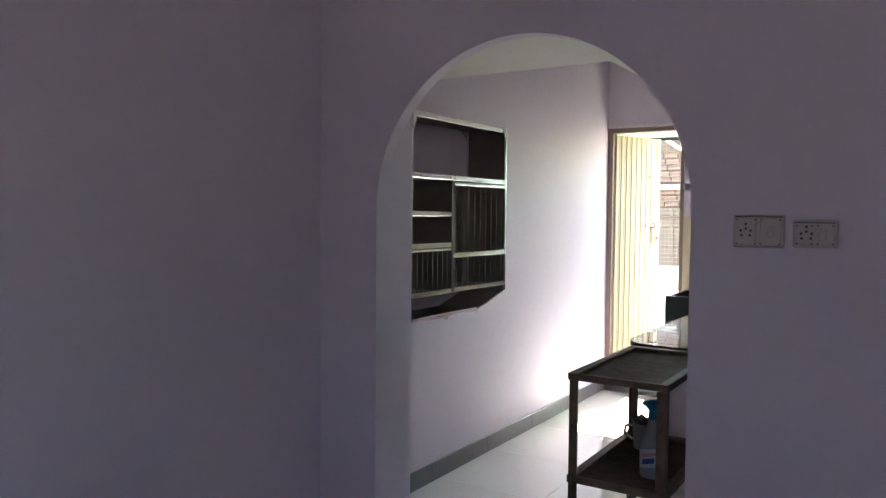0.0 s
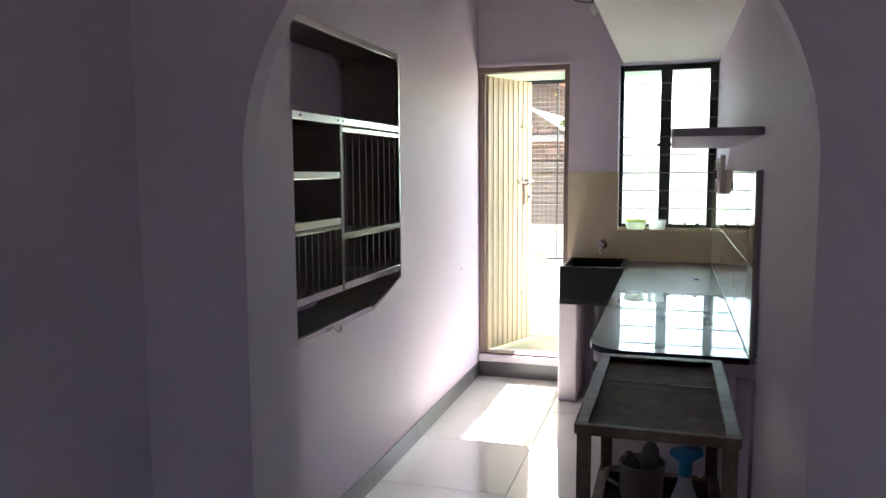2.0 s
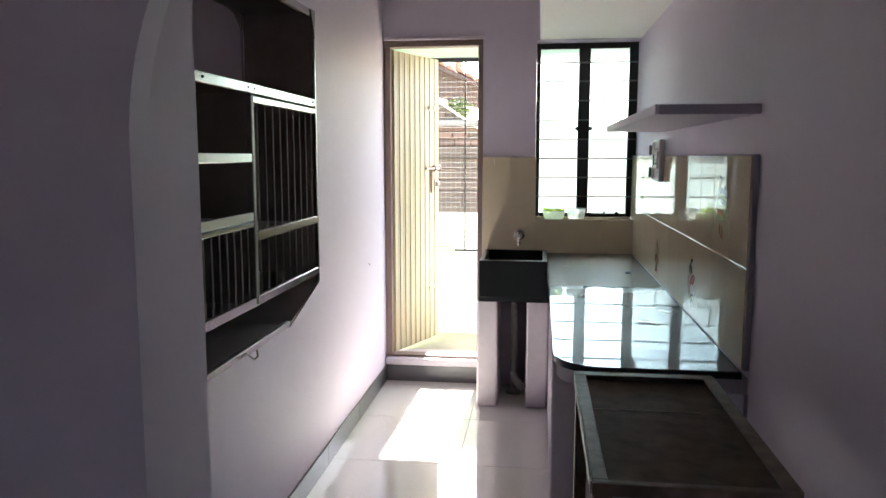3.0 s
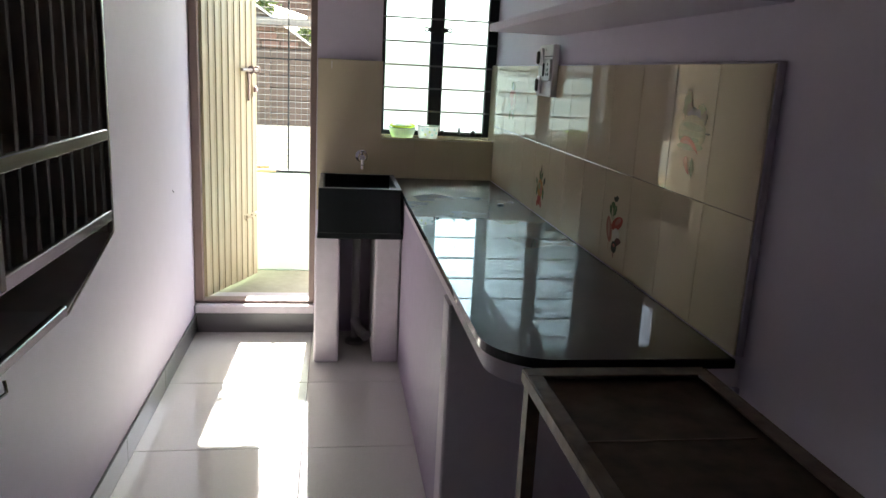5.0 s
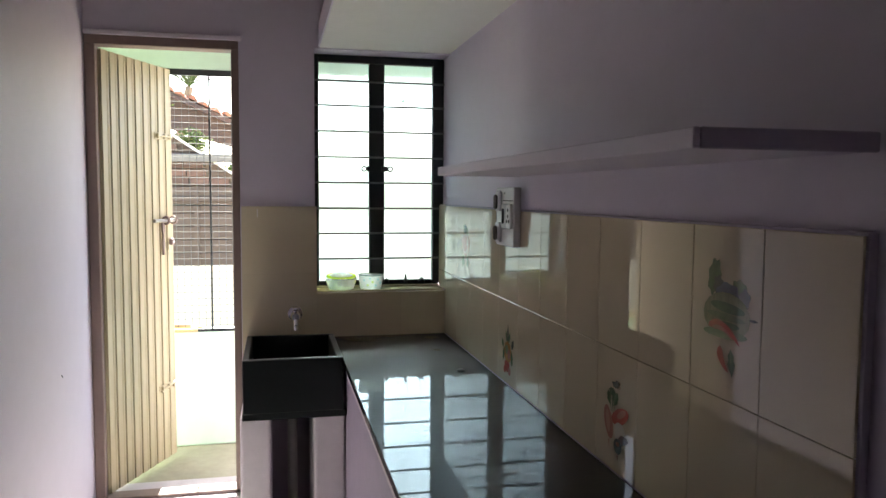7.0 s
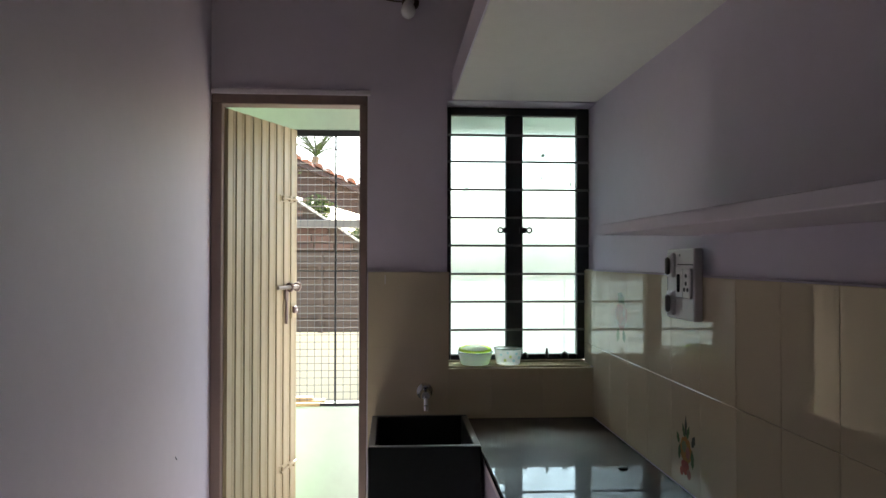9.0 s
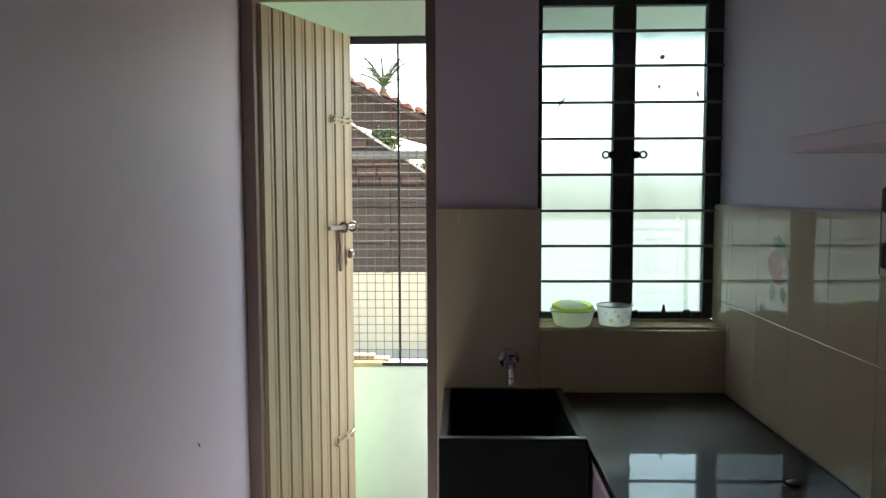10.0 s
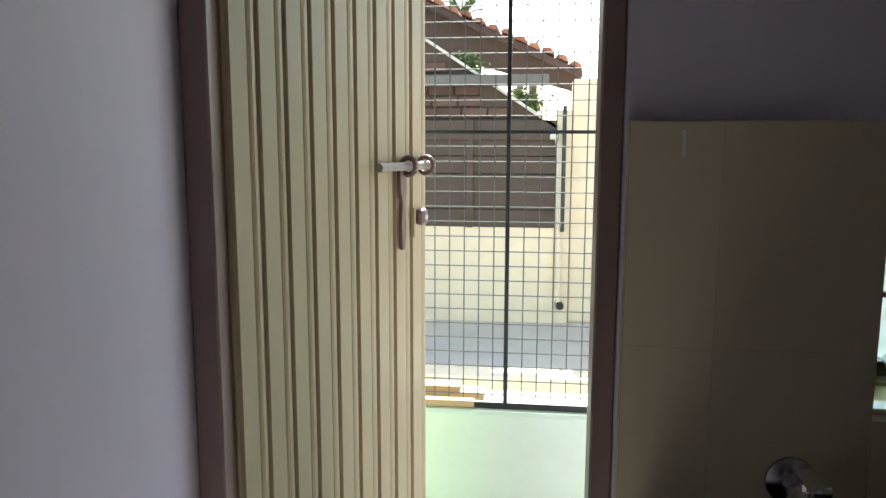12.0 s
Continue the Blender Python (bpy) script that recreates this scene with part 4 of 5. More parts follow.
for k in range(44):
    a = k * 0.42
    r = 0.055 + 0.03 * math.sin(k * 0.37)
    pts.append((-0.80 + r * 1.2 * math.cos(a) + rng.uniform(-0.004, 0.004), 3.36 + r * math.sin(a), SH + 0.005 + 0.012 * abs(math.sin(k * 0.7))))
part("loop", tube(pts, 0.003, seg=6), CABLE, coil)


# ---- tubs on the window sill ----
def tub(x, y, label):
    return thing("plastic_tub", (x, y, WZ0 + 0.002), label, "tub", "tubs on the window sill")


def shell(profile, centre, seg=36):
    """Open thin-walled vessel: a closed foot and no top."""
    bm = lathe(profile, centre, seg)
    top = max(bm.faces, key=lambda f: len(f.verts) * 10 + f.calc_center_median().z)
    bm.faces.remove(top)
    return bm


def ring(profile, centre, seg=36):
    """Open hoop: a turned band with neither end closed."""
    bm = lathe(profile, centre, seg)
    for f in [f for f in bm.faces if len(f.verts) > 4]:
        bm.faces.remove(f)
    return bm


z0 = WZ0 + 0.0022
ax, ay = -0.930, YE + 0.038
t1 = tub(ax, ay, "open milky plastic tub with a thin dark rim")
part("body", shell([(0.052, 0), (0.056, 0.003), (0.064, 0.028), (0.070, 0.048)], (ax, ay, z0)), TUB_WHITE, t1, smooth=True)
part("rim", ring([(0.0702, 0.0475), (0.0735, 0.0485), (0.0735, 0.0505), (0.069, 0.0515), (0.0682, 0.0483)], (ax, ay, z0)), TUB_GREEN, t1, "thin dark rim", smooth=True)
loose = thing("tub_lid", (ax, ay, z0 + 0.045), "lime green ring lid with a milky centre, lying in the tub", "lid")
tilt = Matrix.Translation((ax, ay + 0.002, z0 + 0.056)) @ Matrix.Rotation(radians(6), 4, "X")
for nm, prof, mt in (("lid_ring", [(0.064, 0.0), (0.067, 0.002), (0.066, 0.007), (0.060, 0.010), (0.053, 0.008), (0.052, 0.001)], LIME), ("lid_centre", [(0.0518, 0.0012), (0.051, 0.0065), (0.034, 0.015), (0.008, 0.019)], TUB_WHITE)):
    lid = lathe(prof, seg=36)
    bmesh.ops.transform(lid, matrix=tilt, verts=lid.verts)
    part(nm, lid, mt, loose, smooth=True)
ax, ay = -0.795, YE + 0.045
t2 = tub(ax, ay, "open pale plastic tub printed with coloured dots")
part("body", shell([(0.045, 0), (0.048, 0.003), (0.052, 0.03), (0.056, 0.062)], (ax, ay, z0)), TUB_WHITE, t2, smooth=True)
part("rim", ring([(0.0563, 0.0605), (0.0585, 0.062), (0.0585, 0.0645), (0.055, 0.0652), (0.0545, 0.0625)], (ax, ay, z0)), TUB_GREEN, t2, "green rim", smooth=True)
for a, zz, r, mt in ((-130, 0.042, 0.006, DOT_TEAL), (-112, 0.02, 0.008, DOT_LIME), (-88, 0.034, 0.008, DOT_LIME), (-72, 0.018, 0.008, DOT_TEAL), (-60, 0.045, 0.007, DOT_TEAL), (-100, 0.05, 0.006, DOT_TEAL), (-42, 0.028, 0.009, DOT_TEAL)):
    rr = 0.0485 + 0.0075 * zz / 0.062
    d = Vector((math.cos(radians(a)), math.sin(radians(a)), -0.12))
    c = Vector((ax + rr * d.x, ay + rr * d.y, z0 + zz))
    part("printed_dot", rod(c - d * 0.0006, c + d * 0.0012, r * 0.72, seg=12), mt, t2)

# ---- mesh guard over the balcony parapet ----
MY, MX0, MX1, MZ0, MZ1 = 7.06, XL - 0.88, XR + 1.18, 0.742, 2.098
guard = thing("mesh_guard", ((MX0 + MX1) / 2, MY, MZ0), "welded wire mesh guard with dark iron bars over the parapet", "mesh guard")
part("bottom_bar", box(MX0, MX1, MY - 0.006, MY + 0.006, MZ0 - 0.003, MZ0 + 0.012, 0.001), BLACK_IRON, guard)
part("top_bar", box(MX0, MX1, MY - 0.01, MY + 0.01, MZ1 - 0.03, MZ1, 0.001), BLACK_IRON, guard)
part("cross_bar", box(MX0, MX1, MY - 0.011, MY - 0.0035, 1.400, 1.408, 0.001), BLACK_IRON, guard)
for x in (-2.56, -1.545, -0.53, 0.48):
    part("upright_bar", box(x - 0.005, x + 0.005, MY - 0.012, MY - 0.003, MZ0 + 0.012, MZ1 - 0.03, 0.001), BLACK_IRON, guard)
nx = int((MX1 - MX0) / 0.0352)
for i in range(nx):
    piece("wire", "wire_v", lambda: rod((0, 0, -0.65), (0, 0, 0.65), 0.0015, seg=5), WIRE, guard, (MX0 + 0.01 + i * 0.0352, MY, 1.413))
for i in range(37):
    piece("wire", "wire_h", lambda: rod((-(MX1 - MX0) / 2, 0, 0), ((MX1 - MX0) / 2, 0, 0), 0.0016, seg=5), WIRE, guard, ((MX0 + MX1) / 2, MY + 0.002, MZ0 + 0.03 + i * 0.0352))
scrap = thing("scrap_planks", (-1.78, 7.11, 0.738), "short pale wooden planks lying on the parapet", "plank")
part("plank", box(-2.05, -1.62, 7.05, 7.076, 0.7385, 0.756, 0.002), SCRAP_WOOD, scrap)
part("plank", box(-2.10, -1.60, 7.10, 7.16, 0.7385, 0.760, 0.002), SCRAP_WOOD, scrap)
part("plank", box(-2.02, -1.66, 7.10, 7.15, 0.7605, 0.774, 0.002), SCRAP_WOOD, scrap)

# ---- outside ----
solo("ground", box(-300, 300, -300, 500, -0.4, -0.02), GROUND, kind="structure")
solo("kerb", box(-14, 10, 9.25, 9.48, -0.019, 0.10, 0.015), CREAM_WALL, kind="structure")
solo("yard_wall_low", box(-12, -1.352, 11.0, 11.22, -0.019, 0.72), CREAM_WALL, kind="structure")
tall = solo("yard_wall_tall", box(-1.24, 6, 11.05, 11.3, -0.019, 1.83, 0.01), CREAM_WALL, kind="structure")
solo("drain_outlet", along_y(lathe([(0.03, 0), (0.03, 0.03), (0.02, 0.031)], seg=14), (-1.302, 11.0, 0.125)), SWITCH_DARK, "dark round drain outlet in the yard wall", "drain", at=(-1.302, 11.0, 0.125))
solo("yard_pier", box(-1.351, -1.245, 11.01, 11.2, -0.019, 1.60), CREAM_WALL, kind="structure")
shed = thing("lean_to_shed", (-3.5, 11.2, 0.72), "dark weathered shed with board wall and sloping tiled roof", "shed")
for k in range(6):
    z = 0.72 + k * 0.135
    part("wall_board", box(-6.5, -1.355, 11.0, 11.04, z + 0.003, z + 0.133, 0.004), DARK_WOOD, shed)
for x in (-2.0, -2.75, -3.5):
    part("batten", box(x - 0.025, x + 0.025, 10.97, 10.999, 0.72, 1.53), DARK_WOOD, shed)
part("board_backing", box(-6.5, -1.356, 11.0415, 11.06, 0.72, 1.449), DARK_WOOD, shed)
part("post", box(-1.315, -1.285, 10.93, 10.96, 0.70, 1.63, 0.003), BLACK_IRON, shed, "dark thin post")
part("fascia", box(-6.5, -1.34, 10.975, 10.999, 1.38, 1.43, 0.004), DARK_WOOD, shed)
RS = 0.66
gable = part("gable_wall", prism([(-1.34, 1.45), (-6.5, 1.45), (-6.5, 2.95), (-1.34 - (2.95 - 1.45) / RS, 2.95)], "y", 11.09, 11.2), DARK_WOOD, shed, "dark gable backing")
for r in range(16):
    z = 1.585 + r * 0.085
    xr = -1.38 - (z - 1.43) / RS
    for c in range(9):
        x = xr - 0.10 - c * 0.2 + (0.1 if r % 2 else 0.0)
        if x < xr - 0.06:
            piece("brick", "lattice_brick", lambda: box(-0.094, 0.094, -0.03, 0.0, -0.036, 0.036, 0.004), BRICK, gable, (x - 0.06, 11.088, z))
L = (3.0 - 1.5) / RS
part("verge", prism([(-1.30, 1.425), (-1.30, 1.45), (-1.30 - L, 1.45 + 1.5), (-1.30 - L, 1.425 + 1.5)], "y", 11.0, 11.3), VERGE, shed, "pale mortar verge")
part("gutter_beam", box(-6.5, -1.42, 10.96, 11.07, 1.78, 1.86, 0.006), GREY_BEAM, shed, "grey weathered beam")
part("hanging_cable", tube([(-1.37, 10.93, 1.42), (-1.35, 10.92, 1.30), (-1.345, 10.92, 1.05), (-1.33, 10.92, 0.86), (-1.315, 10.93, 0.74)], 0.006, seg=6), VERGE, shed, "pale dangling cable")
part("lamp_box", box(-1.405, -1.345, 10.925, 10.965, 1.385, 1.425, 0.008, segments=2), VERGE, shed)
downpipe = thing("rain_pipe", (-1.325, 10.97, 0.1), "pale plastic rain pipe running down the yard wall", "pipe")
part("pipe_upright", rod((-1.325, 10.972, 0.16), (-1.325, 10.972, 0.76), 0.022, seg=12), CREAM_WALL, downpipe, smooth=True)
for z in (0.3, 0.62):
    part("clip", box(-1.352, -1.298, 10.965, 10.999, z - 0.012, z + 0.012, 0.003), CREAM_WALL, downpipe)
# The house behind with its big tiled roof.
house = thing("neighbour_house", (-4, 16, 0), "neighbouring house with a sloping terracotta tiled roof", "house")
sl = 0.447
xa, za = -1.02, 2.15
xb = -9.0
zb = za + sl * (xa - xb)
part("roof", prism([(xa, za), (xb, zb), (xb, zb - 0.07), (xa, za - 0.07)], "y", 14.05, 16.9), ROOF_DARK, house)
rf = bpy.data.objects["neighbour_house"].children[0]
n_t = 44
for i in range(n_t):
    for j in range(3):
        x = xa - 0.07 - i * 0.155
        piece("roof_tile", "big_tile", lambda: prism(arc(0, -0.05, 0.085, 160, 20, 6), "y", -0.18, 0.18), ROOF_TILE, rf, (x, 14.18 + j * 0.3, za + sl * (xa - x) + 0.03 + 0.03 * ((i * 7) % 3) / 3), (0, math.atan(sl), 0))
part("fascia_board", prism([(xa, za - 0.071), (xb, zb - 0.071), (xb, zb - 1.6), (xa, za - 0.24)], "y", 14.3, 14.36), DARK_WOOD, house)
for x in (-1.6, -4.2, -7.0):
    part("post", box(x - 0.06, x + 0.06, 16.5, 16.62, -0.02, za + sl * (xa - x) - 0.071), GREY_BEAM, house)
part("wall", box(-9.0, -3.6, 16.7, 16.9, -0.02, 2.9), CREAM_WALL, house)


def palm(x, y, h, n, length, seed):
    """Coconut palm: leaning ringed trunk and drooping feathered fronds."""
    r = random.Random(seed)
    t = thing("palm_tree", (x, y, -0.02), "tall coconut palm behind the roofs", "palm tree", "palms behind the roofs")
    pts = [(x + 0.5 * (k / 10) ** 2, y, -0.02 + h * k / 10) for k in range(11)]
    tr = bmesh.new()
    for k, (p, q) in enumerate(zip(pts, pts[1:])):
        rod(p, q, 0.17 - 0.007 * k, tr, 10, 0.163 - 0.007 * k)
    part("trunk", tr, BARK, t)
    top = Vector(pts[-1])
    for i in range(n):
        a = 2 * math.pi * i / n + r.uniform(-0.2, 0.2)
        rise = r.uniform(0.9, 3.2)
        fr = bmesh.new()
        prev = top
        d = Vector((math.cos(a), math.sin(a), rise)).normalized()
        side = Vector((-math.sin(a), math.cos(a), 0))
        for s in range(14):
            d = (d + Vector((0, 0, -0.075))).normalized()
            cur = prev + d * length / 14
            rod(prev, cur, 0.02, fr, 4)
            w = length * 0.2 * math.sin(math.pi * (s + 1.2) / 15.5)
            for sg in (-1, 1):
                for e in (0.0, 0.5):
                    b0 = prev.lerp(cur, e)
                    tip = b0 + side * sg * w + d * w * 0.5 + Vector((0, 0, -0.35 * w))
                    v = [fr.verts.new(b0), fr.verts.new(b0 + d * length / 40), fr.verts.new(tip)]
                    fr.faces.new(v)
            prev = cur
        part("frond", fr, LEAF, t)
    return t


palm(-3.9, 24.0, 4.28, 15, 0.95, 3)
palm(-2.48, 30.0, 3.9, 13, 0.8, 8)


def shrub(x, y, z, w, seed):
    """Leafy bush made of many small separate leaves."""
    r = random.Random(seed)
    t = thing("leafy_shrub", (x, y, -0.02), "sunlit leafy green shrub behind the shed", "shrub", "shrubs behind the shed")
    part("stem", rod((x, y, -0.02), (x, y, z), 0.04, seg=8, r2=0.015), BARK, t)
    bm = bmesh.new()
    for k in range(1000):
        u = Vector((r.gauss(0, 0.45), r.gauss(0, 0.35), r.gauss(0, 0.36))) * w
        c = Vector((x, y, z)) + u
        d1 = Vector((r.uniform(-1, 1), r.uniform(-1, 1), r.uniform(-0.6, 0.6))).normalized() * 0.032
        d2 = Vector((r.uniform(-1, 1), r.uniform(-1, 1), r.uniform(-1, 1))).normalized() * 0.018
        bm.faces.new([bm.verts.new(c - d1), bm.verts.new(c + d2), bm.verts.new(c + d1), bm.verts.new(c - d2)])
    crown = part("leaves", bm, SHRUB_LEAF, t)
    crown["kind"] = "stuff"


shrub(-1.66, 13.2, 1.72, 0.22, 5)
shrub(-2.3, 13.4, 2.12, 0.2, 6)
shrub(-3.3, 13.5, 2.3, 0.45, 9)

solo("wall_nail", rod((XL - 0.001, 5.863, 0.812), (XL + 0.005, 5.863, 0.800), 0.0013, seg=8), BLACK_IRON, "small dark nail in the plaster", "nail", at=(XL, 5.863, 0.807))
solo("counter_plug", lathe([(0.014, 0.0), (0.015, 0.003), (0.011, 0.006)], (-0.57, 5.55, CTOP + 0.0003), 18), BLACK_IRON, "small black round plug on the worktop", "plug", at=(-0.57, 5.55, CTOP), smooth=True)
solo("paint_drip", box(-1.2945, -1.2900, YE - 0.0222, YE - 0.0212, 1.365, 1.40, 0.0003), WHITEWASH, "pale paint drip on the wall tile", "paint drip", at=(-1.292, YE - 0.0217, 1.36))

# ---- tiles on the kitchen floor ----
TILE = 0.6
ys = [YB - 0.4, 3.23, 3.83, 4.43, 5.03, 5.63, 6.23, YE - 0.002]
xs = [XL + 0.001, XL + TILE, XL + 2 * TILE, XR - 0.001]
for x0, x1 in zip(xs, xs[1:]):
    for y0, y1 in zip(ys, ys[1:]):
        if y1 - y0 < 0.01:
            continue
        w, d = x1 - x0 - 0.0025, y1 - y0 - 0.0025
        piece("floor_tile", ("f", round(w, 3), round(d, 3)), lambda w=w, d=d: box(-w / 2, w / 2, -d / 2, d / 2, -0.0055, 0.0, 0.0008), FLOOR_TILE, floor, ((x0 + x1) / 2, (y0 + y1) / 2, 0.0))
solo("floor_living", box(LIV_L, LIV_R, LIV_Y, YB - 0.402, -0.0055, 0.0), FLOOR_TILE, kind="structure")

# ---- wall tiles over the counter ----
TW, TY_START = 0.2045, 3.808
ZJ0, ZJ1, ZJ2 = CTOP + 0.001, 1.117, 1.418
bed = solo("tile_bed", box(XR - 0.016, XR - 0.0005, TY_START - 0.004, YE - 0.001, CTOP + 0.0005, ZJ2 + 0.004, 0.0015), LILAC_EDGE, kind="structure")
bed2m = bmesh.new()
box(DXR + 0.004, WXT, YE - 0.016, YE - 0.0005, 0.66, ZJ2 - 0.006, bm=bed2m)
box(WXT, XR - 0.017, YE - 0.016, YE - 0.0005, CTOP - 0.02, WZ0 - 0.007, bm=bed2m)
bed_end = solo("tile_bed_end", bed2m, TILE_GROUT, kind="structure")


def wall_tile_x(w, h):
    return lambda: box(-0.005, 0.0, -w / 2, w / 2, -h / 2, h / 2, 0.0009)


def wall_tile_y(w, h):
    return lambda: box(-w / 2, w / 2, -0.005, 0.0, -h / 2, h / 2)


y = TY_START
rngt = random.Random(2)
while y < YE - 0.03:
    y1 = min(y + TW, YE - 0.022)
    for za_, zb_ in ((ZJ0, ZJ1), (ZJ1, ZJ2)):
        w, h = round(y1 - y - 0.0012, 4), round(zb_ - za_ - 0.0016, 4)
        piece("wall_tile", ("wx", w, h), wall_tile_x(w, h), WALL_TILE, bed, (XR - 0.016, (y + y1) / 2, (za_ + zb_) / 2), (0, rngt.uniform(-0.0006, 0.0006), rngt.uniform(-0.0008, 0.0008)))
    y += TW
# The tiling runs on along the side wall into the window recess.
recess = solo("tile_bed_recess", box(XR - 0.016, XR - 0.0005, YE + 0.0005, YE + 0.1145, WZ0 - 0.004, ZJ2 + 0.004), TILE_GROUT, kind="structure")
for za_, zb_ in ((WZ0 - 0.003, ZJ1), (ZJ1, ZJ2)):
    w, h = 0.134, round(zb_ - za_ - 0.0016, 4)
    piece("wall_tile", ("wx", w, h), wall_tile_x(w, h), WALL_TILE, recess, (XR - 0.016, YE + 0.0465, (za_ + zb_) / 2))


def end_tiles(x0, x1, za_, zb_):
    x = x1
    while x > x0 + 0.01:
        xa_ = max(x - 0.2025, x0)
        w, h = round(x - xa_ - 0.0003, 4), round(zb_ - za_ - 0.0003, 4)
        piece("wall_tile", ("wy", w, h), wall_tile_y(w, h), WALL_TILE, bed_end, ((x + xa_) / 2, YE - 0.016, (za_ + zb_) / 2))
        x = xa_


end_tiles(DXR + 0.005, WXT, 0.66, 0.815)
end_tiles(DXR + 0.005, WXT, 0.815, ZJ1)
end_tiles(DXR + 0.005, WXT, ZJ1, ZJ2 - 0.008)
end_tiles(WXT + 0.001, XR - 0.022, CTOP + 0.001, WZ0 - 0.008)


# ---- fruit and vegetable prints on the tiles ----
def blob(y, z, pts, mat, parent, layer):
    """Flat printed shape on the tile face, from (y, z) offsets."""
    x = XR - 0.0213 - 0.00008 * layer
    part("printed_shape", prism([(y + a, z + b) for a, b in pts], "x", x - 0.00007, x), mat, parent)


def oval(ry, rz, cy=0, cz=0, turn=0, n=18):
    c, s = math.cos(radians(turn)), math.sin(radians(turn))
    return [(cy + ry * math.cos(2 * math.pi * i / n) * c - rz * math.sin(2 * math.pi * i / n) * s, cz + ry * math.cos(2 * math.pi * i / n) * s + rz * math.sin(2 * math.pi * i / n) * c) for i in range(n)]


def leaf_shape(length, width, cy, cz, turn):
    c, s = math.cos(radians(turn)), math.sin(radians(turn))
    raw = [(0, 0), (0.25, 0.8), (0.4, 0.7), (0.55, 1.0), (0.75, 0.6), (1, 0), (0.75, -0.6), (0.55, -1.0), (0.4, -0.7), (0.25, -0.8)]
    return [(cy + a * length * c - b * width * s, cz + a * length * s + b * width * c) for a, b in raw]


def tile_print(y, z, label, shapes):
    t = thing("tile_print", (XR - 0.0216, y, z), label, "tile print", "printed tiles over the worktop")
    for k, (pts, m) in enumerate(shapes):
        blob(y, z, [(a_ * 0.92, b_ * 0.88) for a_, b_ in pts], VEG[m], t, k)


def wavy(ry, rz, cy, cz, turn=0, n=26, k=5, amp=0.12):
    c, s = math.cos(radians(turn)), math.sin(radians(turn))
    out = []
    for i in range(n):
        a = 2 * math.pi * i / n
        f = 1 + amp * math.sin(k * a)
        out.append((cy + ry * f * math.cos(a) * c - rz * f * math.sin(a) * s, cz + ry * f * math.cos(a) * s + rz * f * math.sin(a) * c))
    return out


def chilli(length, width, cy, cz, turn, bend=0.3):
    """Curved tapering pod, thick at one end."""
    c, s = math.cos(radians(turn)), math.sin(radians(turn))
    top, low = [], []
    for i in range(11):
        u = i / 10
        w = width * (1 - u) ** 0.6 * min(1, 0.35 + 4 * u)
        b = bend * length * (u - u * u) * 2
        top.append((u * length, b + w))
        low.append((u * length, b - w))
    return [(cy + a * c - b * s, cz + a * s + b * c) for a, b in top + low[::-1]]


# The wall is seen from the living room, so a larger y lies nearer the window.
tile_print(4.105, 1.262, "printed melon with leaves and red chillies on a tile", [
    (wavy(0.02, 0.036, 0.045, 0.075, 10, k=7), "green"), (wavy(0.017, 0.024, 0.028, 0.055, -20, k=7), "dark"), (wavy(0.024, 0.02, -0.036, 0.055, 30, k=7), "green"), (wavy(0.016, 0.018, -0.052, 0.042, 0, k=5), "dark"),
    (wavy(0.036, 0.022, 0.0, 0.045, 0, k=6, amp=0.1), "slate"), (oval(0.074, 0.046, 0.004, 0.002), "melon"),
    (oval(0.055, 0.010, 0.0, 0.018, 4), "green"), (oval(0.062, 0.007, 0.004, 0.0, 2), "moss"), (oval(0.05, 0.008, 0.01, -0.018, -3), "green"), (oval(0.07, 0.010, 0.006, -0.034, -2), "moss"),
    (leaf_shape(0.028, 0.003, -0.066, 0.005, 180), "dark"),
    (chilli(0.105, 0.0125, 0.058, -0.022, 196, -0.28), "red"), (chilli(0.07, 0.005, 0.045, -0.026, 196, -0.28), "rose"), (chilli(0.055, 0.012, 0.022, -0.062, 235, 0.2), "red"),
    (leaf_shape(0.055, 0.012, -0.015, -0.060, 262), "green"), (leaf_shape(0.04, 0.002, -0.015, -0.062, 262), "moss")])
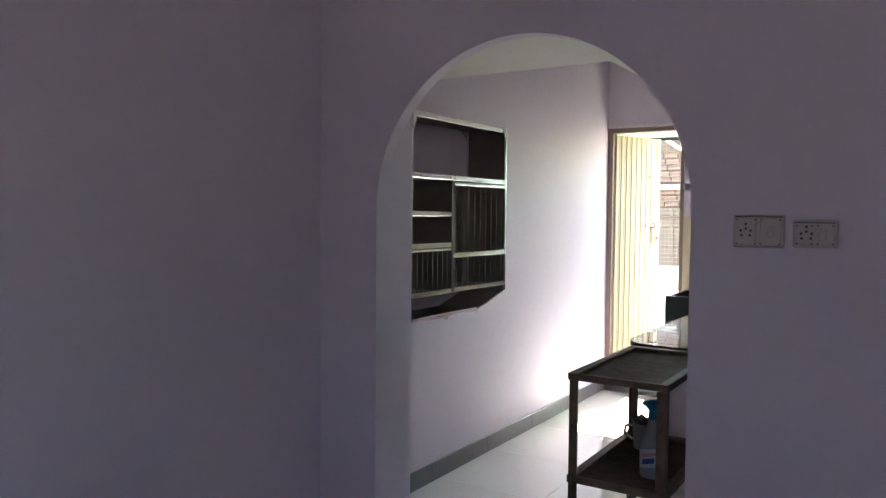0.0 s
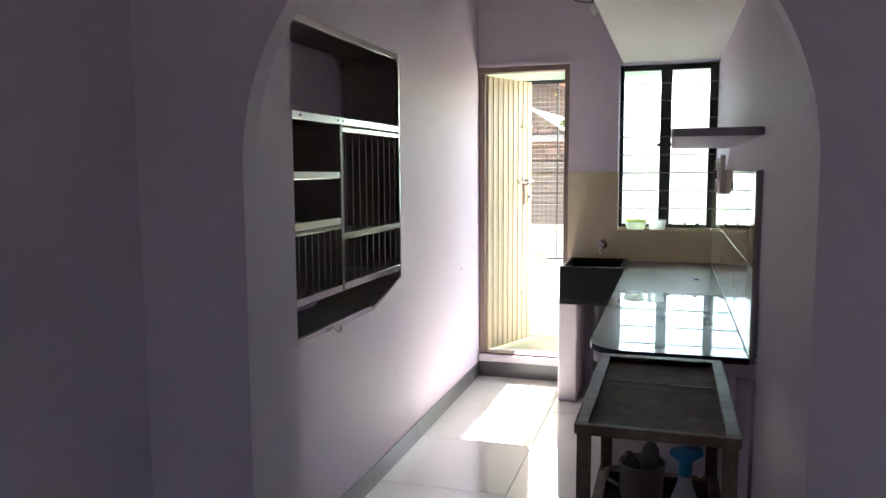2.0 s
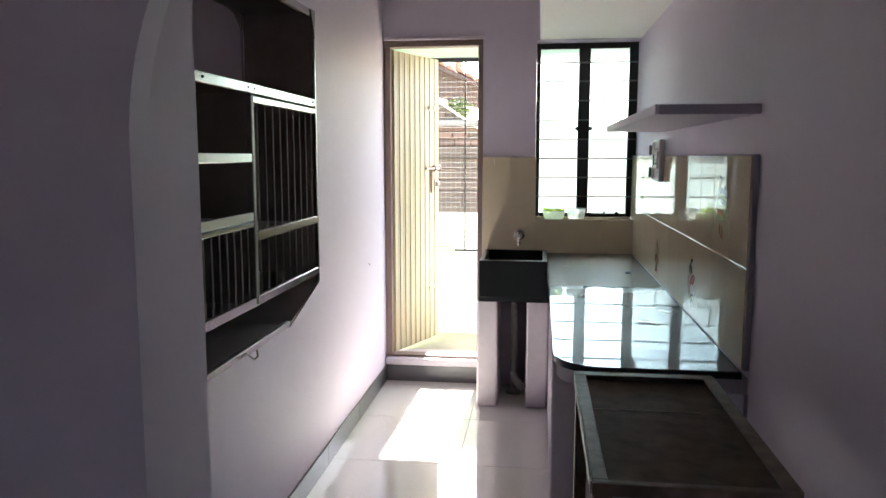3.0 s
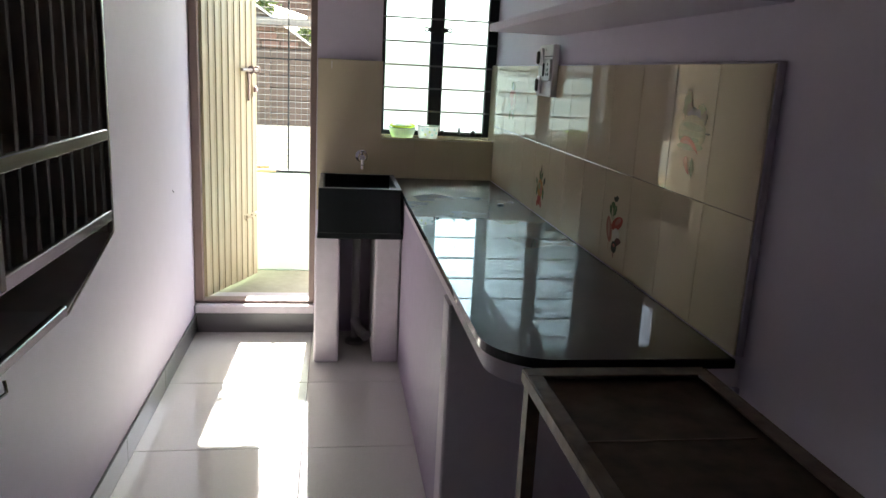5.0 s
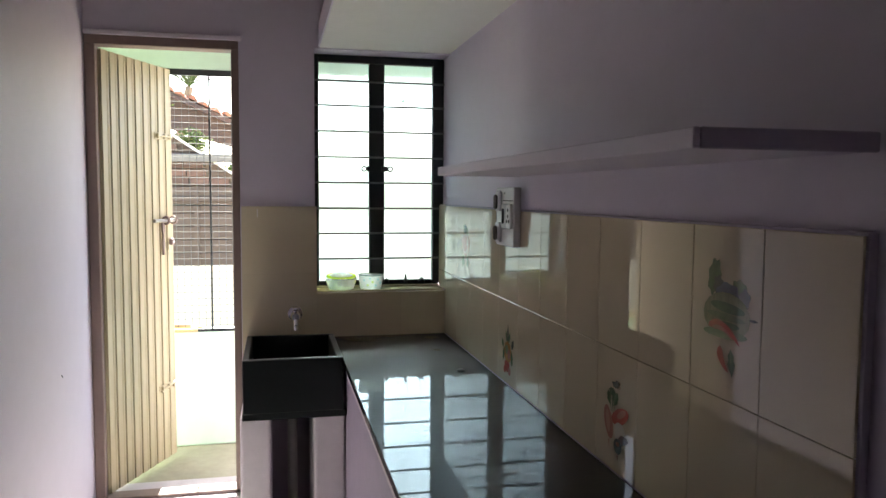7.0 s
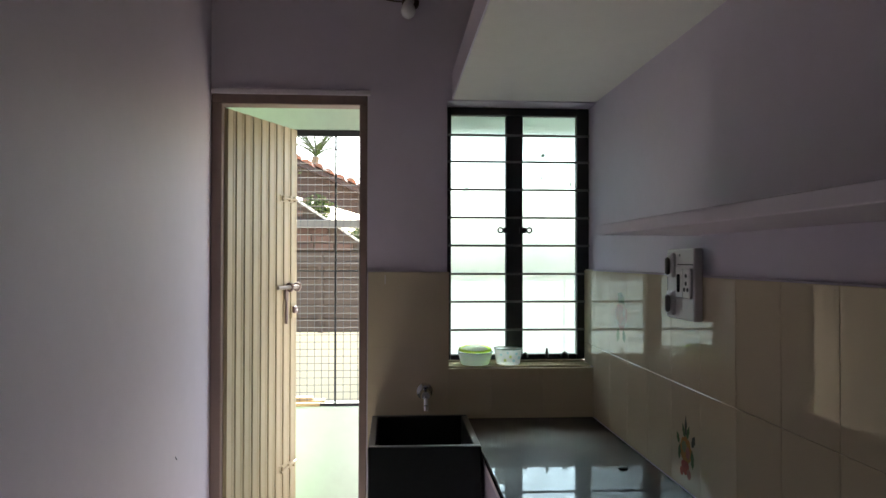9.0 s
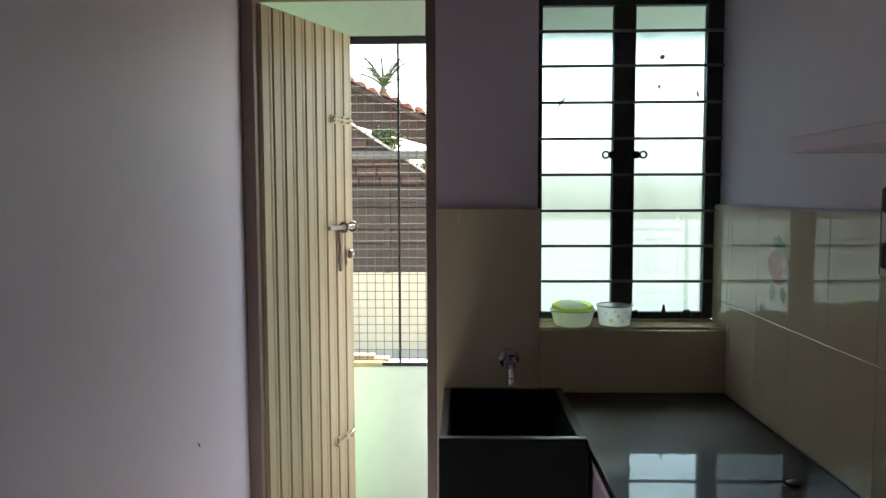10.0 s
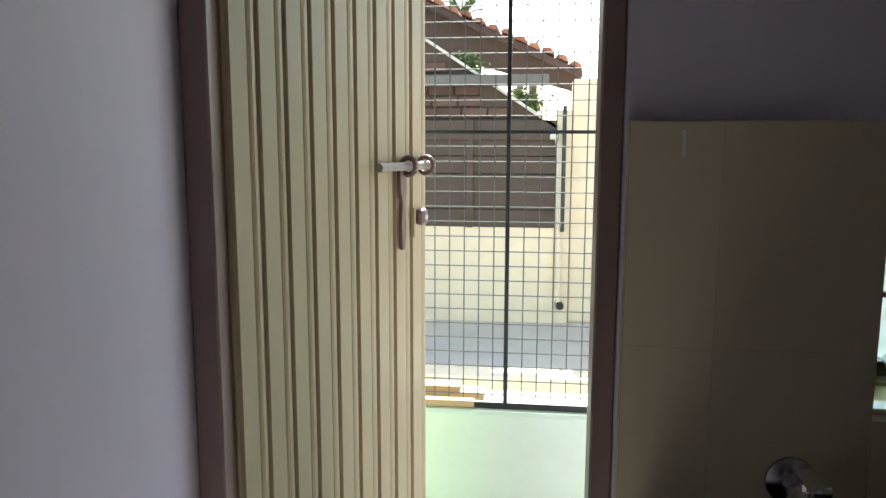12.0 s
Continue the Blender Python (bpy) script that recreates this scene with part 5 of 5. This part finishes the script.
tile_print(4.517, 0.955, "printed radish, red pepper and aubergine on a tile", [
    (leaf_shape(0.042, 0.013, 0.045, 0.075, 190), "green"), (leaf_shape(0.04, 0.012, 0.05, 0.072, 250), "green"), (leaf_shape(0.045, 0.014, -0.005, 0.075, 300), "green"), (leaf_shape(0.038, 0.011, 0.02, 0.09, 160), "dark"), (leaf_shape(0.03, 0.008, 0.0, 0.088, 20), "dark"),
    (chilli(0.06, 0.004, 0.03, 0.075, 262), "moss"), (chilli(0.06, 0.004, 0.015, 0.075, 268), "green"), (chilli(0.06, 0.004, 0.0, 0.075, 275), "moss"),
    (wavy(0.048, 0.021, -0.02, 0.018, -30, k=2), "red"), (oval(0.026, 0.009, -0.028, 0.026, -30), "rose"), (wavy(0.024, 0.043, 0.042, -0.012, -12, k=2), "rose"), (oval(0.010, 0.030, 0.045, -0.01, -12), "pink"),
    (oval(0.030, 0.026, -0.020, -0.024), "pale"), (chilli(0.085, 0.017, -0.062, -0.03, 305, 0.5), "purple"), (oval(0.022, 0.020, -0.012, -0.062), "dark"), (oval(0.010, 0.006, -0.012, -0.056), "rose"),
    (chilli(0.025, 0.004, 0.035, -0.055, 262), "pink"), (chilli(0.022, 0.003, -0.012, -0.08, 265), "pink")])
tile_print(5.335, 0.952, "printed pineapple with small red fruit on a tile", [
    (leaf_shape(0.075, 0.010, 0.0, 0.025, 90), "dark"), (leaf_shape(0.05, 0.010, 0.008, 0.025, 70), "green"), (leaf_shape(0.05, 0.010, -0.008, 0.025, 112), "green"), (leaf_shape(0.04, 0.012, 0.05, 0.0, 60), "green"), (leaf_shape(0.045, 0.014, -0.045, 0.01, 120), "dark"),
    (wavy(0.042, 0.042, 0, -0.01, k=9, amp=0.06), "orange"), (wavy(0.02, 0.018, 0.012, 0.0, k=7), "melon"), (wavy(0.016, 0.02, -0.016, -0.015, k=7), "rose"), (leaf_shape(0.06, 0.014, -0.052, -0.055, 85), "green"), (leaf_shape(0.055, 0.012, 0.052, -0.05, 100), "green"),
    (wavy(0.028, 0.022, 0.004, -0.062, k=3), "red"), (oval(0.016, 0.016, -0.024, -0.078), "rose"), (oval(0.013, 0.014, 0.03, -0.08), "red")])
tile_print(5.915, 1.268, "printed red fruit with green leaves on a tile", [
    (wavy(0.045, 0.026, 0.0, 0.062, 20, k=6), "moss"), (leaf_shape(0.05, 0.018, -0.02, 0.05, 50), "green"), (leaf_shape(0.05, 0.016, 0.02, 0.05, 140), "green"),
    (wavy(0.074, 0.052, 0, 0.0, k=3, amp=0.06), "rose"), (wavy(0.05, 0.038, 0.012, 0.004, k=3, amp=0.06), "red"), (oval(0.014, 0.018, -0.035, 0.012, 20), "pink"), (leaf_shape(0.06, 0.022, 0.03, -0.055, -70), "moss"), (leaf_shape(0.055, 0.02, -0.025, -0.055, -110), "green")])
